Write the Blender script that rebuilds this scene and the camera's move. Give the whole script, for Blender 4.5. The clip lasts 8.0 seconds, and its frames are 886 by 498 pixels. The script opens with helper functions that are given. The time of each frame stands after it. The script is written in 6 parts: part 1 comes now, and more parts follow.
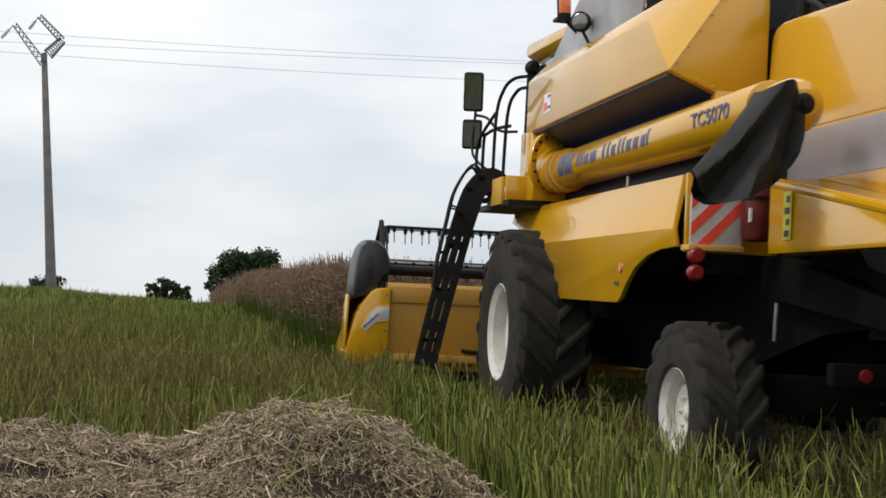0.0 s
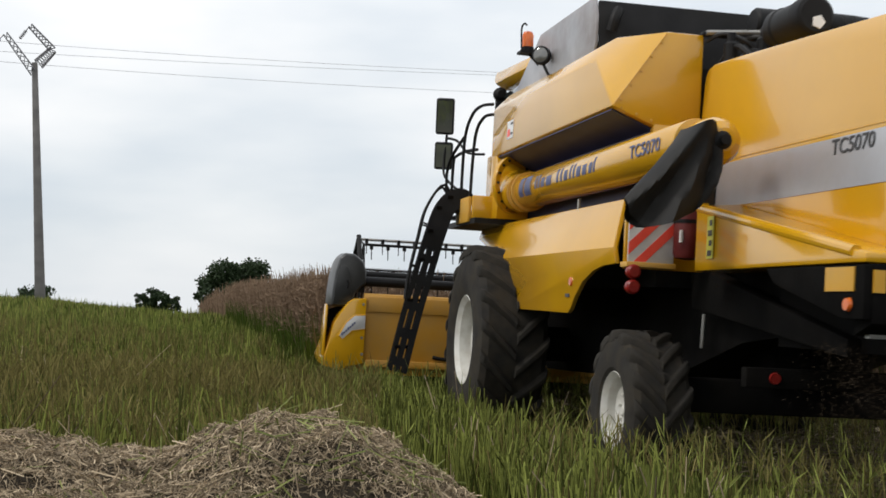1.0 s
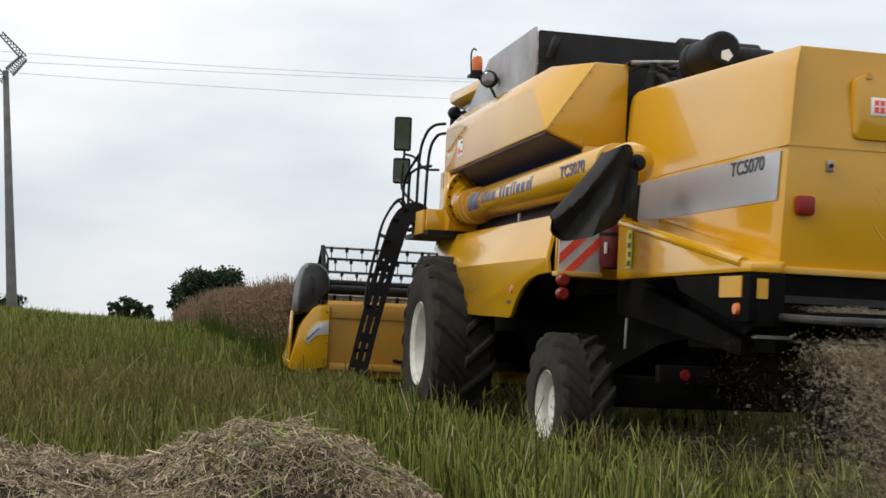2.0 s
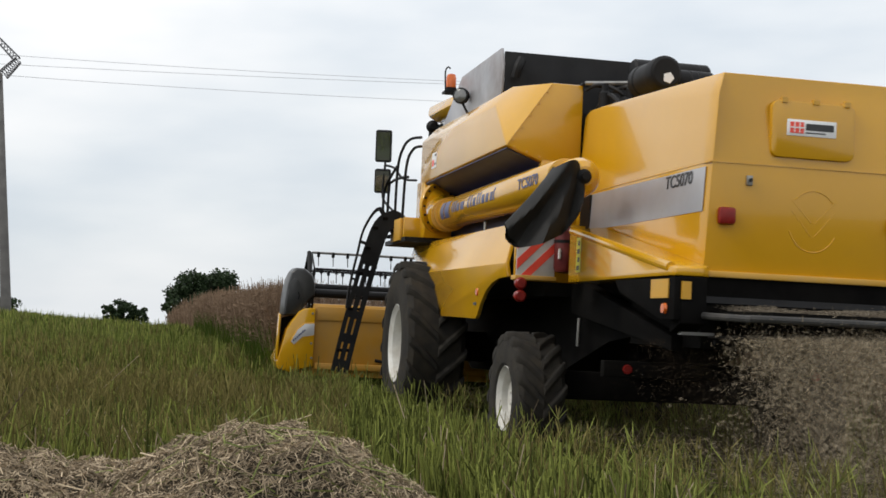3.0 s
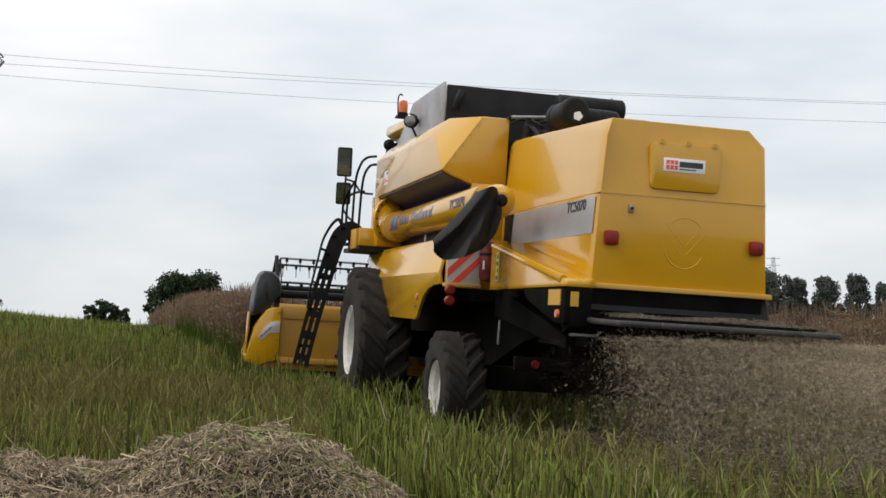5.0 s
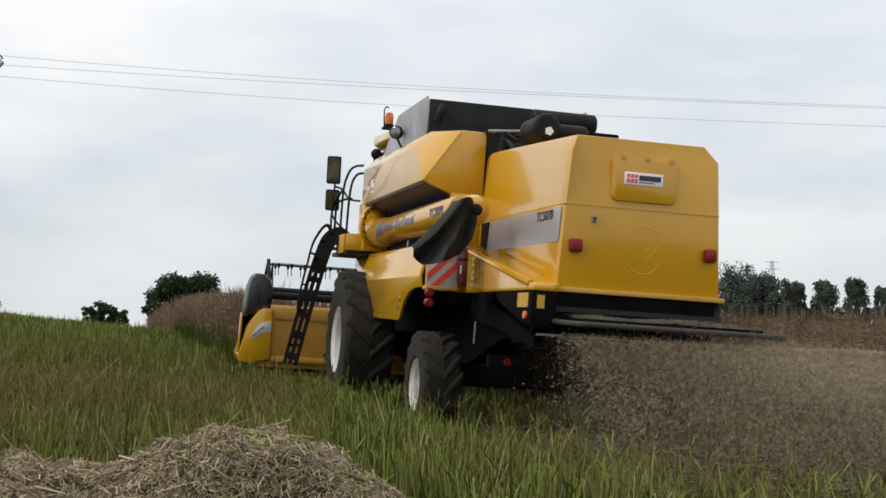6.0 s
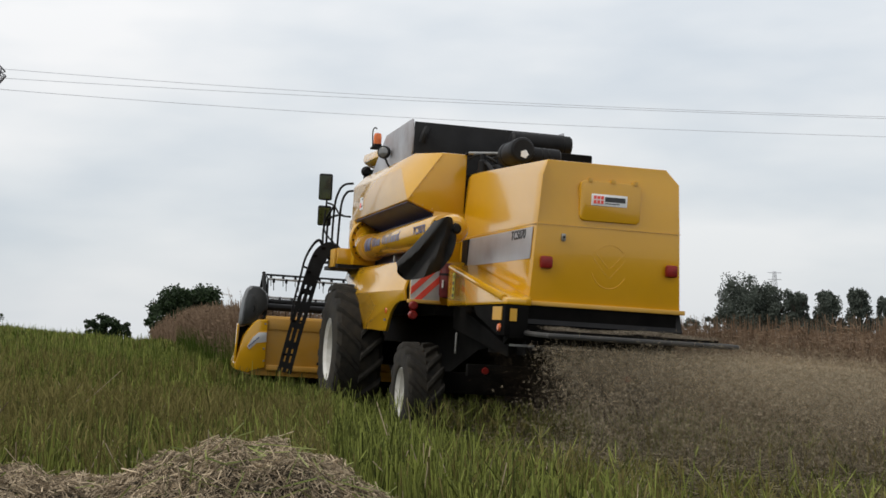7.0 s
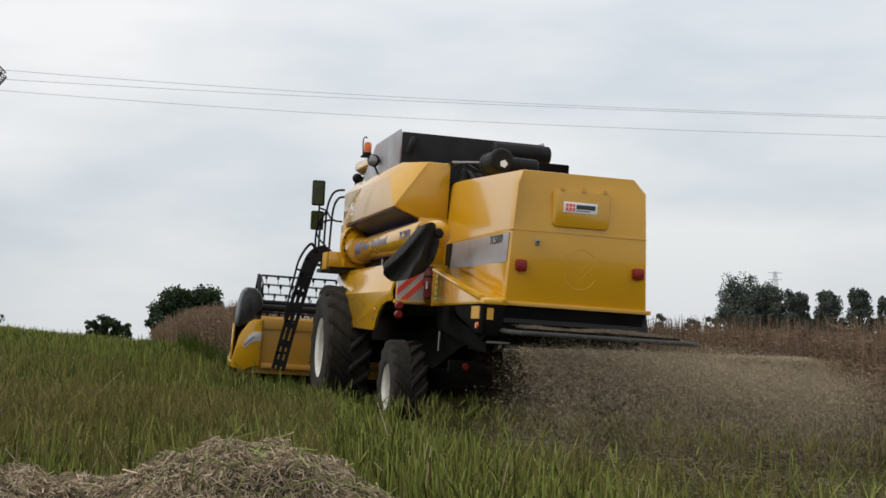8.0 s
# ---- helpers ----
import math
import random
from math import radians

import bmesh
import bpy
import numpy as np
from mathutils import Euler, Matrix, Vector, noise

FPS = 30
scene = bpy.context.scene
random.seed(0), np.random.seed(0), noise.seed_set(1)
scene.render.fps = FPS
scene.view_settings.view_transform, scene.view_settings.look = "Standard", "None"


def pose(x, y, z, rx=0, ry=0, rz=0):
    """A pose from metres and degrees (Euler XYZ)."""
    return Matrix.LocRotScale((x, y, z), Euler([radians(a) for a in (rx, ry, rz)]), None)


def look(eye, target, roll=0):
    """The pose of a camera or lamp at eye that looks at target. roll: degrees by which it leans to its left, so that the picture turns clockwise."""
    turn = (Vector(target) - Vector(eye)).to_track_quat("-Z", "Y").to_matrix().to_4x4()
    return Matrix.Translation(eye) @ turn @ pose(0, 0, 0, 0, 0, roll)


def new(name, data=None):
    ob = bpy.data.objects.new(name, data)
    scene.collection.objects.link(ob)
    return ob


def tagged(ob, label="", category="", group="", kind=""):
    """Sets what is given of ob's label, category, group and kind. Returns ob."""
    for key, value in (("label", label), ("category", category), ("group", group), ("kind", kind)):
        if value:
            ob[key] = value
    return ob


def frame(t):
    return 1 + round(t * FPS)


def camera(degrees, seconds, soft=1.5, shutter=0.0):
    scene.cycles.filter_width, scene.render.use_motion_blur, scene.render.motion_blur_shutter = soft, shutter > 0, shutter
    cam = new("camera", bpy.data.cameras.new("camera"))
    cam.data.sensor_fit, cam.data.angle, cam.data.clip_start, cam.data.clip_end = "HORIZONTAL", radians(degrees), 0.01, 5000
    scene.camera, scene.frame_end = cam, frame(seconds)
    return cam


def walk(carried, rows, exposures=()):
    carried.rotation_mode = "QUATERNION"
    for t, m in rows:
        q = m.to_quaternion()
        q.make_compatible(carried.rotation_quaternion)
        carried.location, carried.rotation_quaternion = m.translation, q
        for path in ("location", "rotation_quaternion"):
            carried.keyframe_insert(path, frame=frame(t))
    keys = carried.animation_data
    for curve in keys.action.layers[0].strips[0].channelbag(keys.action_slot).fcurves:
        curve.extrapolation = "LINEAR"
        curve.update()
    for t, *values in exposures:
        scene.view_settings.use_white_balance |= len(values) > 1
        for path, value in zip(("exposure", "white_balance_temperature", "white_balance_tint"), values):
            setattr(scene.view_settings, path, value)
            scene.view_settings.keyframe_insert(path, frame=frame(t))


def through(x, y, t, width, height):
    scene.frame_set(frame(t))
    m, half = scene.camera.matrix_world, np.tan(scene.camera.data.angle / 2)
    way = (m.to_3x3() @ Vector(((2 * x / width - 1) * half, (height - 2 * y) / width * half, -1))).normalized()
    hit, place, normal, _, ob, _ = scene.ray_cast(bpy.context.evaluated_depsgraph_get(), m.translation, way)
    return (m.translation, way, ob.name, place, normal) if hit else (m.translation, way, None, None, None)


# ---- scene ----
cam = camera(35.5, 8.0, soft=1.55, shutter=0.6)
EYE_HEIGHT = 1.06
TILTS = [(0.0, 91.39, -0.07, -10.31), (0.5, 91.45, -0.34, -10.62), (1.0, 91.87, -0.32, -10.73), (1.5, 92.07, -0.21, -11.39),
         (3.0, 92.26, 0.04, -12.02), (3.5, 92.17, -0.20, -12.23), (4.0, 92.34, -0.39, -12.41), (4.5, 92.35, -0.33, -12.65),
         (6.0, 92.50, -0.60, -12.79), (6.5, 92.55, -0.56, -12.66), (7.0, 92.98, -0.43, -12.69), (7.5, 92.94, -0.53, -12.53),
         (8.0, 93.00, -0.36, -12.66)]
walk(cam, [(t, pose(0, 0, EYE_HEIGHT, a, b, c)) for t, a, b, c in TILTS], exposures=((0.0, -0.02), (3.0, -0.04), (6.0, -0.12), (8.0, -0.23)))

# the harvester's way: seconds, place, pitch, lean on the side slope and heading
DRIVE = [(0.0, 4.071, 11.308, -0.224, -0.16, 2.69, 0.10), (0.5, 4.078, 11.831, -0.222, -0.18, 2.77, 0.24), (1.0, 4.076, 12.347, -0.227, -0.10, 2.83, 0.38),
         (1.5, 4.076, 12.841, -0.228, -0.03, 2.84, 0.37), (3.0, 4.067, 14.256, -0.228, -0.19, 2.88, 0.08), (3.5, 4.060, 14.716, -0.224, -0.02, 2.90, -0.05),
         (4.0, 4.054, 15.179, -0.216, 0.04, 2.96, -0.12), (4.5, 4.051, 15.642, -0.223, 0.05, 3.06, -0.02), (6.0, 4.052, 17.025, -0.214, 0.08, 3.27, 0.33),
         (6.5, 4.048, 17.494, -0.212, 0.27, 3.25, 0.38), (7.0, 4.048, 17.968, -0.203, 0.28, 3.15, 0.50), (7.5, 4.044, 18.444, -0.205, 0.24, 3.16, 0.53),
         (8.0, 4.050, 18.921, -0.200, 0.20, 3.45, 0.70)]
LEAN = 3.0

# ---- light ----
world = bpy.data.worlds.new("sky")
scene.world = world
world.use_nodes = True
SUN_ELEVATION, SUN_AZIMUTH = 47.0, 262.0


def build_sky():
    """Bright overcast: a thick veil of cloud over a pale blue sky."""
    nt = world.node_tree
    nt.nodes.clear()
    n, l = nt.nodes.new, nt.links.new
    out, back = n("ShaderNodeOutputWorld"), n("ShaderNodeBackground")
    sky = n("ShaderNodeTexSky")
    sky.sky_type, sky.sun_disc = "NISHITA", False
    sky.sun_elevation, sky.sun_rotation = radians(SUN_ELEVATION), radians(SUN_AZIMUTH)
    dim = n("ShaderNodeMix")
    dim.data_type, dim.blend_type = "RGBA", "MULTIPLY"
    dim.inputs[0].default_value = 1.0
    dim.inputs[7].default_value = (0.10, 0.10, 0.10, 1)
    l(sky.outputs[0], dim.inputs[6])
    co = n("ShaderNodeTexCoord")
    mp = n("ShaderNodeMapping")
    mp.inputs["Scale"].default_value = (1.7, 1.7, 5.5)
    mp.inputs["Location"].default_value = (0.3, 0.4, 0.15)
    l(co.outputs["Generated"], mp.inputs[0])
    big, fine = n("ShaderNodeTexNoise"), n("ShaderNodeTexNoise")
    big.inputs["Scale"].default_value, big.inputs["Detail"].default_value, big.inputs["Roughness"].default_value = 1.3, 4, 0.45
    fine.inputs["Scale"].default_value, fine.inputs["Detail"].default_value, fine.inputs["Roughness"].default_value = 2.6, 6, 0.55
    l(mp.outputs[0], big.inputs[0])
    l(mp.outputs[0], fine.inputs[0])
    addn = n("ShaderNodeMath")
    addn.operation = "MULTIPLY_ADD"
    addn.inputs[1].default_value, addn.inputs[2].default_value = 0.35, 0.0
    l(fine.outputs[0], addn.inputs[0])
    tot = n("ShaderNodeMath")
    tot.operation = "ADD"
    l(big.outputs[0], tot.inputs[0])
    l(addn.outputs[0], tot.inputs[1])
    ramp = n("ShaderNodeValToRGB")
    e = ramp.color_ramp.elements
    e[0].position, e[0].color = 0.46, (0.77, 0.835, 0.90, 1)
    e[1].position, e[1].color = 0.78, (1.10, 1.10, 1.10, 1)
    mid = e.new(0.62)
    mid.color = (0.935, 0.97, 1.0, 1)
    l(tot.outputs[0], ramp.inputs[0])
    # the veil is whiter high up and greyer towards the horizon
    sep = n("ShaderNodeSeparateXYZ")
    l(co.outputs["Generated"], sep.inputs[0])
    lift = n("ShaderNodeValToRGB")
    g = lift.color_ramp.elements
    g[0].position, g[0].color = 0.0, (0.80, 0.83, 0.86, 1)
    g[1].position, g[1].color = 0.5, (1.25, 1.25, 1.26, 1)
    g2 = g.new(0.14)
    g2.color = (1.0, 1.0, 1.0, 1)
    l(sep.outputs[2], lift.inputs[0])
    mul = n("ShaderNodeMix")
    mul.data_type, mul.blend_type = "RGBA", "MULTIPLY"
    mul.inputs[0].default_value = 1.0
    l(ramp.outputs[0], mul.inputs[6])
    l(lift.outputs[0], mul.inputs[7])
    mix = n("ShaderNodeMix")
    mix.data_type = "RGBA"
    mix.inputs[0].default_value = 0.90
    l(dim.outputs[2], mix.inputs[6])
    l(mul.outputs[2], mix.inputs[7])
    l(mix.outputs[2], back.inputs[0])
    back.inputs[1].default_value = 1.0
    l(back.outputs[0], out.inputs[0])


build_sky()
sun = new("sun", bpy.data.lights.new("sun", "SUN"))
sun.data.energy, sun.data.angle, sun.data.color = 1.45, radians(14), (1.0, 0.95, 0.88)
sun.matrix_world = look((-46, -6, 50), (0, 0, 0))

# ---- materials ----


def material(name, low, high, rough=0.6, metal=0.0, scale=6.0, bump=0.0, bump_scale=60.0, coat=0.0, island=0.0, obj_random=0.0,
             dirt=None, dirt_amount=0.0, dirt_scale=3.0, stretch=(1, 1, 1), spec=0.5, through=0.0, veil=0.0):
    """Two colours mixed by noise at two scales, with grain relief and patches of dirt."""
    m = bpy.data.materials.new(name)
    m.use_nodes = True
    nt = m.node_tree
    n, l = nt.nodes.new, nt.links.new
    b = nt.nodes["Principled BSDF"]
    b.inputs["Roughness"].default_value, b.inputs["Metallic"].default_value = rough, metal
    b.inputs["Coat Weight"].default_value, b.inputs["Specular IOR Level"].default_value = coat, spec
    co, mp = n("ShaderNodeTexCoord"), n("ShaderNodeMapping")
    mp.inputs["Scale"].default_value = stretch
    l(co.outputs["Object"], mp.inputs[0])
    no = n("ShaderNodeTexNoise")
    no.inputs["Scale"].default_value, no.inputs["Detail"].default_value = scale, 6
    l(mp.outputs[0], no.inputs[0])
    fac = no.outputs[0]
    if island or obj_random:
        geo = n("ShaderNodeNewGeometry") if island else n("ShaderNodeObjectInfo")
        mx = n("ShaderNodeMath")
        mx.operation = "MULTIPLY_ADD"
        mx.inputs[1].default_value = island or obj_random
        sc = n("ShaderNodeMath")
        sc.operation = "MULTIPLY"
        sc.inputs[1].default_value = 1 - (island or obj_random)
        l(no.outputs[0], sc.inputs[0])
        l(geo.outputs["Random Per Island" if island else "Random"], mx.inputs[0])
        l(sc.outputs[0], mx.inputs[2])
        fac = mx.outputs[0]
    ramp = n("ShaderNodeValToRGB")
    e = ramp.color_ramp.elements
    lo, hi = (0.0, 1.0) if (island or obj_random) else (0.3, 0.7)
    e[0].position, e[0].color = lo, (*low, 1)
    e[1].position, e[1].color = hi, (*high, 1)
    l(fac, ramp.inputs[0])
    colour = ramp.outputs[0]
    if dirt:
        dn = n("ShaderNodeTexNoise")
        dn.inputs["Scale"].default_value, dn.inputs["Detail"].default_value, dn.inputs["Roughness"].default_value = dirt_scale, 9, 0.65
        l(co.outputs["Object"], dn.inputs[0])
        dr = n("ShaderNodeMapRange")
        dr.inputs[1].default_value, dr.inputs[2].default_value, dr.inputs[4].default_value = 0.42, 0.75, dirt_amount
        l(dn.outputs[0], dr.inputs[0])
        mix = n("ShaderNodeMix")
        mix.data_type = "RGBA"
        mix.inputs[7].default_value = (*dirt, 1)
        l(dr.outputs[0], mix.inputs[0])
        l(colour, mix.inputs[6])
        colour = mix.outputs[2]
        rr = n("ShaderNodeMapRange")
        rr.inputs[3].default_value, rr.inputs[4].default_value = rough, min(1.0, rough + 0.4)
        l(dr.outputs[0], rr.inputs[0])
        l(rr.outputs[0], b.inputs["Roughness"])
    l(colour, b.inputs["Base Color"])
    if bump:
        bn, bp = n("ShaderNodeTexNoise"), n("ShaderNodeBump")
        bn.inputs["Scale"].default_value, bn.inputs["Detail"].default_value = bump_scale, 5
        bp.inputs["Strength"].default_value, bp.inputs["Distance"].default_value = bump, 0.01
        l(mp.outputs[0], bn.inputs[0])
        l(bn.outputs[0], bp.inputs["Height"])
        l(bp.outputs[0], b.inputs["Normal"])
    if through:
        # thin leaves let a little light through
        tr, ad = n("ShaderNodeBsdfTranslucent"), n("ShaderNodeMixShader")
        ad.inputs[0].default_value = through
        l(colour, tr.inputs[0])
        l(b.outputs[0], ad.inputs[1])
        l(tr.outputs[0], ad.inputs[2])
        l(ad.outputs[0], nt.nodes["Material Output"].inputs[0])
    if veil:
        # dust so fine that most light passes between its grains
        tr, ad = n("ShaderNodeBsdfTransparent"), n("ShaderNodeMixShader")
        ad.inputs[0].default_value = veil
        l(b.outputs[0], ad.inputs[1])
        l(tr.outputs[0], ad.inputs[2])
        l(ad.outputs[0], nt.nodes["Material Output"].inputs[0])
    return m


DUST = (0.30, 0.24, 0.15)
YELLOW = material("yellow_paint", (0.565, 0.284, 0.004), (0.635, 0.330, 0.007), 0.17, scale=0.9, coat=0.42, dirt=(0.36, 0.205, 0.03),
                  dirt_amount=0.26, dirt_scale=1.4, bump=0.015, bump_scale=5)
YELLOW_DULL = material("worn_yellow_paint", (0.52, 0.27, 0.018), (0.66, 0.35, 0.03), 0.5, scale=3, dirt=DUST, dirt_amount=0.5, bump=0.05)
# darker than the hood's yellow: the combine's shade is mixed in with the dirt
HEADER_YELLOW = material("shaded_dirty_header_paint", (0.36, 0.175, 0.010), (0.50, 0.25, 0.015), 0.5, scale=2.5, dirt=(0.22, 0.15, 0.07), dirt_amount=0.6, dirt_scale=2.5, bump=0.04)
LABEL_OLIVE = material("yellow_warning_label", (0.42, 0.40, 0.03), (0.52, 0.48, 0.04), 0.5, scale=9)
SILVER = material("silver_band", (0.40, 0.41, 0.44), (0.50, 0.51, 0.535), 0.3, metal=0.4, scale=1.2, dirt=DUST, dirt_amount=0.25)
FLASH = material("pale_silver_flash", (0.50, 0.50, 0.50), (0.60, 0.60, 0.60), 0.35, metal=0.15, scale=3, dirt=DUST, dirt_amount=0.2)
SHEET = material("grey_sheet_metal", (0.30, 0.30, 0.315), (0.42, 0.42, 0.435), 0.42, metal=0.5, scale=2.5, dirt=(0.20, 0.15, 0.12), dirt_amount=0.6, dirt_scale=1.5)
BLACK = material("black_paint", (0.006, 0.006, 0.0065), (0.013, 0.013, 0.0135), 0.5, scale=5, dirt=(0.025, 0.021, 0.015), dirt_amount=0.25, spec=0.16)
# dusty black with the underbody's shade put into the colour
CHASSIS = material("dusty_shaded_chassis", (0.0035, 0.0033, 0.0032), (0.008, 0.0075, 0.007), 0.8, scale=4, dirt=(0.016, 0.013, 0.009), dirt_amount=0.25, spec=0.04, bump=0.2, bump_scale=30)
NAVY = material("dark_blue_panel", (0.012, 0.017, 0.075), (0.024, 0.031, 0.11), 0.5, scale=3)
RUBBER = material("tyre_rubber", (0.014, 0.013, 0.012), (0.030, 0.027, 0.022), 0.85, scale=9, dirt=(0.055, 0.043, 0.026), dirt_amount=0.5, dirt_scale=5, spec=0.2, bump=0.25, bump_scale=70)
RIM = material("white_rim_paint", (0.52, 0.51, 0.47), (0.67, 0.66, 0.61), 0.5, scale=4, dirt=(0.30, 0.25, 0.17), dirt_amount=0.6, dirt_scale=6)
CLOTH = material("black_rubber_sleeve", (0.009, 0.009, 0.009), (0.019, 0.0185, 0.018), 0.6, scale=5, spec=0.22, dirt=(0.05, 0.043, 0.034), dirt_amount=0.3, bump=0.15, bump_scale=25)
GREY_PLASTIC = material("dark_grey_plastic", (0.016, 0.017, 0.017), (0.03, 0.031, 0.031), 0.36, scale=4, dirt=(0.12, 0.11, 0.09), dirt_amount=0.25)
RED = material("red_reflective", (0.78, 0.06, 0.035), (0.86, 0.085, 0.05), 0.4, scale=8)
WHITE = material("white_reflective", (0.50, 0.50, 0.49), (0.62, 0.62, 0.60), 0.4, scale=8, dirt=DUST, dirt_amount=0.3)
STICKER = material("white_sticker", (0.74, 0.74, 0.73), (0.82, 0.82, 0.81), 0.4, scale=8)
LENS_RED = material("red_lamp_lens", (0.16, 0.008, 0.006), (0.24, 0.014, 0.010), 0.35, scale=20, spec=0.3)
LENS_ORANGE = material("orange_lamp_lens", (0.75, 0.15, 0.015), (0.90, 0.22, 0.03), 0.2, scale=20, coat=0.5, through=0.25)
EXT_RED = material("dusty_red_box", (0.085, 0.008, 0.008), (0.15, 0.016, 0.014), 0.45, scale=6, dirt=(0.10, 0.06, 0.045), dirt_amount=0.4, spec=0.3)
BLUE = material("blue_lettering", (0.045, 0.06, 0.15), (0.06, 0.075, 0.18), 0.45, scale=8)
INK = material("black_lettering", (0.02, 0.02, 0.022), (0.035, 0.035, 0.036), 0.5, scale=8)
MIRROR = material("mirror_glass", (0.42, 0.45, 0.46), (0.48, 0.51, 0.52), 0.03, metal=1.0, scale=1)
GLASS = material("tinted_cab_glass", (0.02, 0.028, 0.028), (0.03, 0.038, 0.038), 0.05, scale=1, coat=0.6)
LAMP_GLASS = material("work_lamp_glass", (0.16, 0.16, 0.155), (0.22, 0.22, 0.21), 0.1, metal=0.6, scale=4)
STEEL = material("worn_steel", (0.22, 0.22, 0.21), (0.38, 0.37, 0.35), 0.38, metal=0.8, scale=8, dirt=DUST, dirt_amount=0.3)
CONCRETE = material("pole_concrete", (0.12, 0.115, 0.11), (0.20, 0.19, 0.18), 0.9, scale=2, bump=0.2, bump_scale=20)
GALV = material("galvanised_steel", (0.13, 0.13, 0.14), (0.22, 0.22, 0.23), 0.6, metal=0.3, scale=6)
WIRE = material("aluminium_wire", (0.42, 0.43, 0.45), (0.5, 0.51, 0.53), 0.6, metal=0.2, scale=6)
SOIL = material("field_soil", (0.018, 0.016, 0.009), (0.046, 0.038, 0.021), 0.95, scale=1.2, dirt=(0.05, 0.065, 0.018), dirt_amount=0.8, dirt_scale=0.35, bump=0.5, bump_scale=12)
STUBBLE = material("green_stubble_stems", (0.014, 0.021, 0.002), (0.315, 0.35, 0.080), 0.65, scale=0.7, island=0.88, through=0.15, spec=0.15)
BLADE = material("grass_blades", (0.020, 0.040, 0.0035), (0.088, 0.126, 0.017), 0.65, scale=0.5, island=0.7, through=0.3, spec=0.14)
WEED = material("dry_brown_weeds", (0.060, 0.052, 0.014), (0.24, 0.205, 0.070), 0.85, scale=0.8, island=0.8, through=0.1, spec=0.15)
STRAW = material("chopped_straw", (0.030, 0.020, 0.011), (0.64, 0.51, 0.345), 0.8, scale=5, island=0.88, through=0.1, spec=0.2)
STRAW_GREEN = material("green_straw", (0.10, 0.13, 0.03), (0.28, 0.29, 0.10), 0.7, scale=5, island=0.8, through=0.1, spec=0.2)
# core of the heap, coloured dark for the shade between the straws
MOUND = material("shade_dark_straw_core", (0.022, 0.017, 0.011), (0.07, 0.055, 0.037), 0.95, scale=40, bump=0.8, bump_scale=45)
CROP = material("ripe_crop_stems", (0.105, 0.069, 0.044), (0.28, 0.193, 0.127), 0.85, scale=0.7, island=0.75, through=0.15, spec=0.15)
# filler sheet inside the crop, darker brown than the stems
CROP_MASS = material("crop_filler", (0.06, 0.042, 0.025), (0.15, 0.105, 0.065), 0.95, scale=2.2, bump=0.9, bump_scale=16)
DUST_HAZE = material("fine_straw_dust", (0.43, 0.355, 0.245), (0.58, 0.48, 0.34), 0.95, scale=2, island=0.25, spec=0.0, veil=0.78)
HOOP = material("dusty_black_tube", (0.014, 0.014, 0.014), (0.032, 0.031, 0.029), 0.65, scale=6, dirt=(0.075, 0.064, 0.05), dirt_amount=0.35)
DECK_CHAFF = material("dusty_deck_chaff", (0.10, 0.082, 0.06), (0.28, 0.235, 0.175), 0.95, scale=4, island=0.7, spec=0.1)
LITTER = material("strewn_straw", (0.045, 0.036, 0.022), (0.20, 0.165, 0.105), 0.95, scale=4, island=0.8, spec=0.1)
PUFF = material("thin_dust", (0.36, 0.295, 0.205), (0.50, 0.415, 0.295), 0.95, scale=2, island=0.4, spec=0.0, veil=0.86)
# dark copy of the thin dust; the plume's shaded left is in its colour
PUFF_SHADED = material("thin_shaded_brown_dust", (0.10, 0.074, 0.051), (0.14, 0.106, 0.075), 0.95, scale=2, island=0.2, spec=0.0, veil=0.86)
CHAFF = material("flying_chaff", (0.13, 0.098, 0.06), (0.46, 0.37, 0.25), 0.9, scale=3, island=0.8, through=0.35, spec=0.1)
LEAF = material("dark_foliage", (0.012, 0.024, 0.008), (0.035, 0.060, 0.020), 0.65, scale=0.4, island=0.6, through=0.15, spec=0.3)
# distance haze is painted into this pale leaf colour
LEAF_FAR = material("haze_painted_foliage", (0.078, 0.092, 0.076), (0.106, 0.122, 0.098), 0.8, scale=0.3, island=0.6, through=0.15, spec=0.2)
BARK = material("bark", (0.05, 0.04, 0.03), (0.10, 0.08, 0.06), 0.9, scale=3, bump=0.5, bump_scale=10)

# ---- mesh tools ----


def box(bm, x0, x1, y0, y1, z0, z1):
    vs = [bm.verts.new((x, y, z)) for z in (z0, z1) for y in (y0, y1) for x in (x0, x1)]
    for f in ((0, 2, 3, 1), (4, 5, 7, 6), (0, 1, 5, 4), (2, 6, 7, 3), (0, 4, 6, 2), (1, 3, 7, 5)):
        bm.faces.new([vs[i] for i in f])
    return vs


def loft(bm, rings, caps=True):
    """Skin through rings of equally many points."""
    rs = [[bm.verts.new(p) for p in r] for r in rings]
    k = len(rs[0])
    for a, b in zip(rs, rs[1:]):
        for i in range(k):
            bm.faces.new((a[i], a[(i + 1) % k], b[(i + 1) % k], b[i]))
    if caps:
        bm.faces.new(rs[0][::-1])
        bm.faces.new(rs[-1])


def prism(bm, pts, axis, a, b):
    """A polygon pushed along an axis from a to b; x takes (y, z), y takes (x, z), z takes (x, y)."""
    put = {"x": lambda p, s: (s, p[0], p[1]), "y": lambda p, s: (p[0], s, p[1]), "z": lambda p, s: (p[0], p[1], s)}[axis]
    loft(bm, [[put(p, a) for p in pts], [put(p, b) for p in pts]])


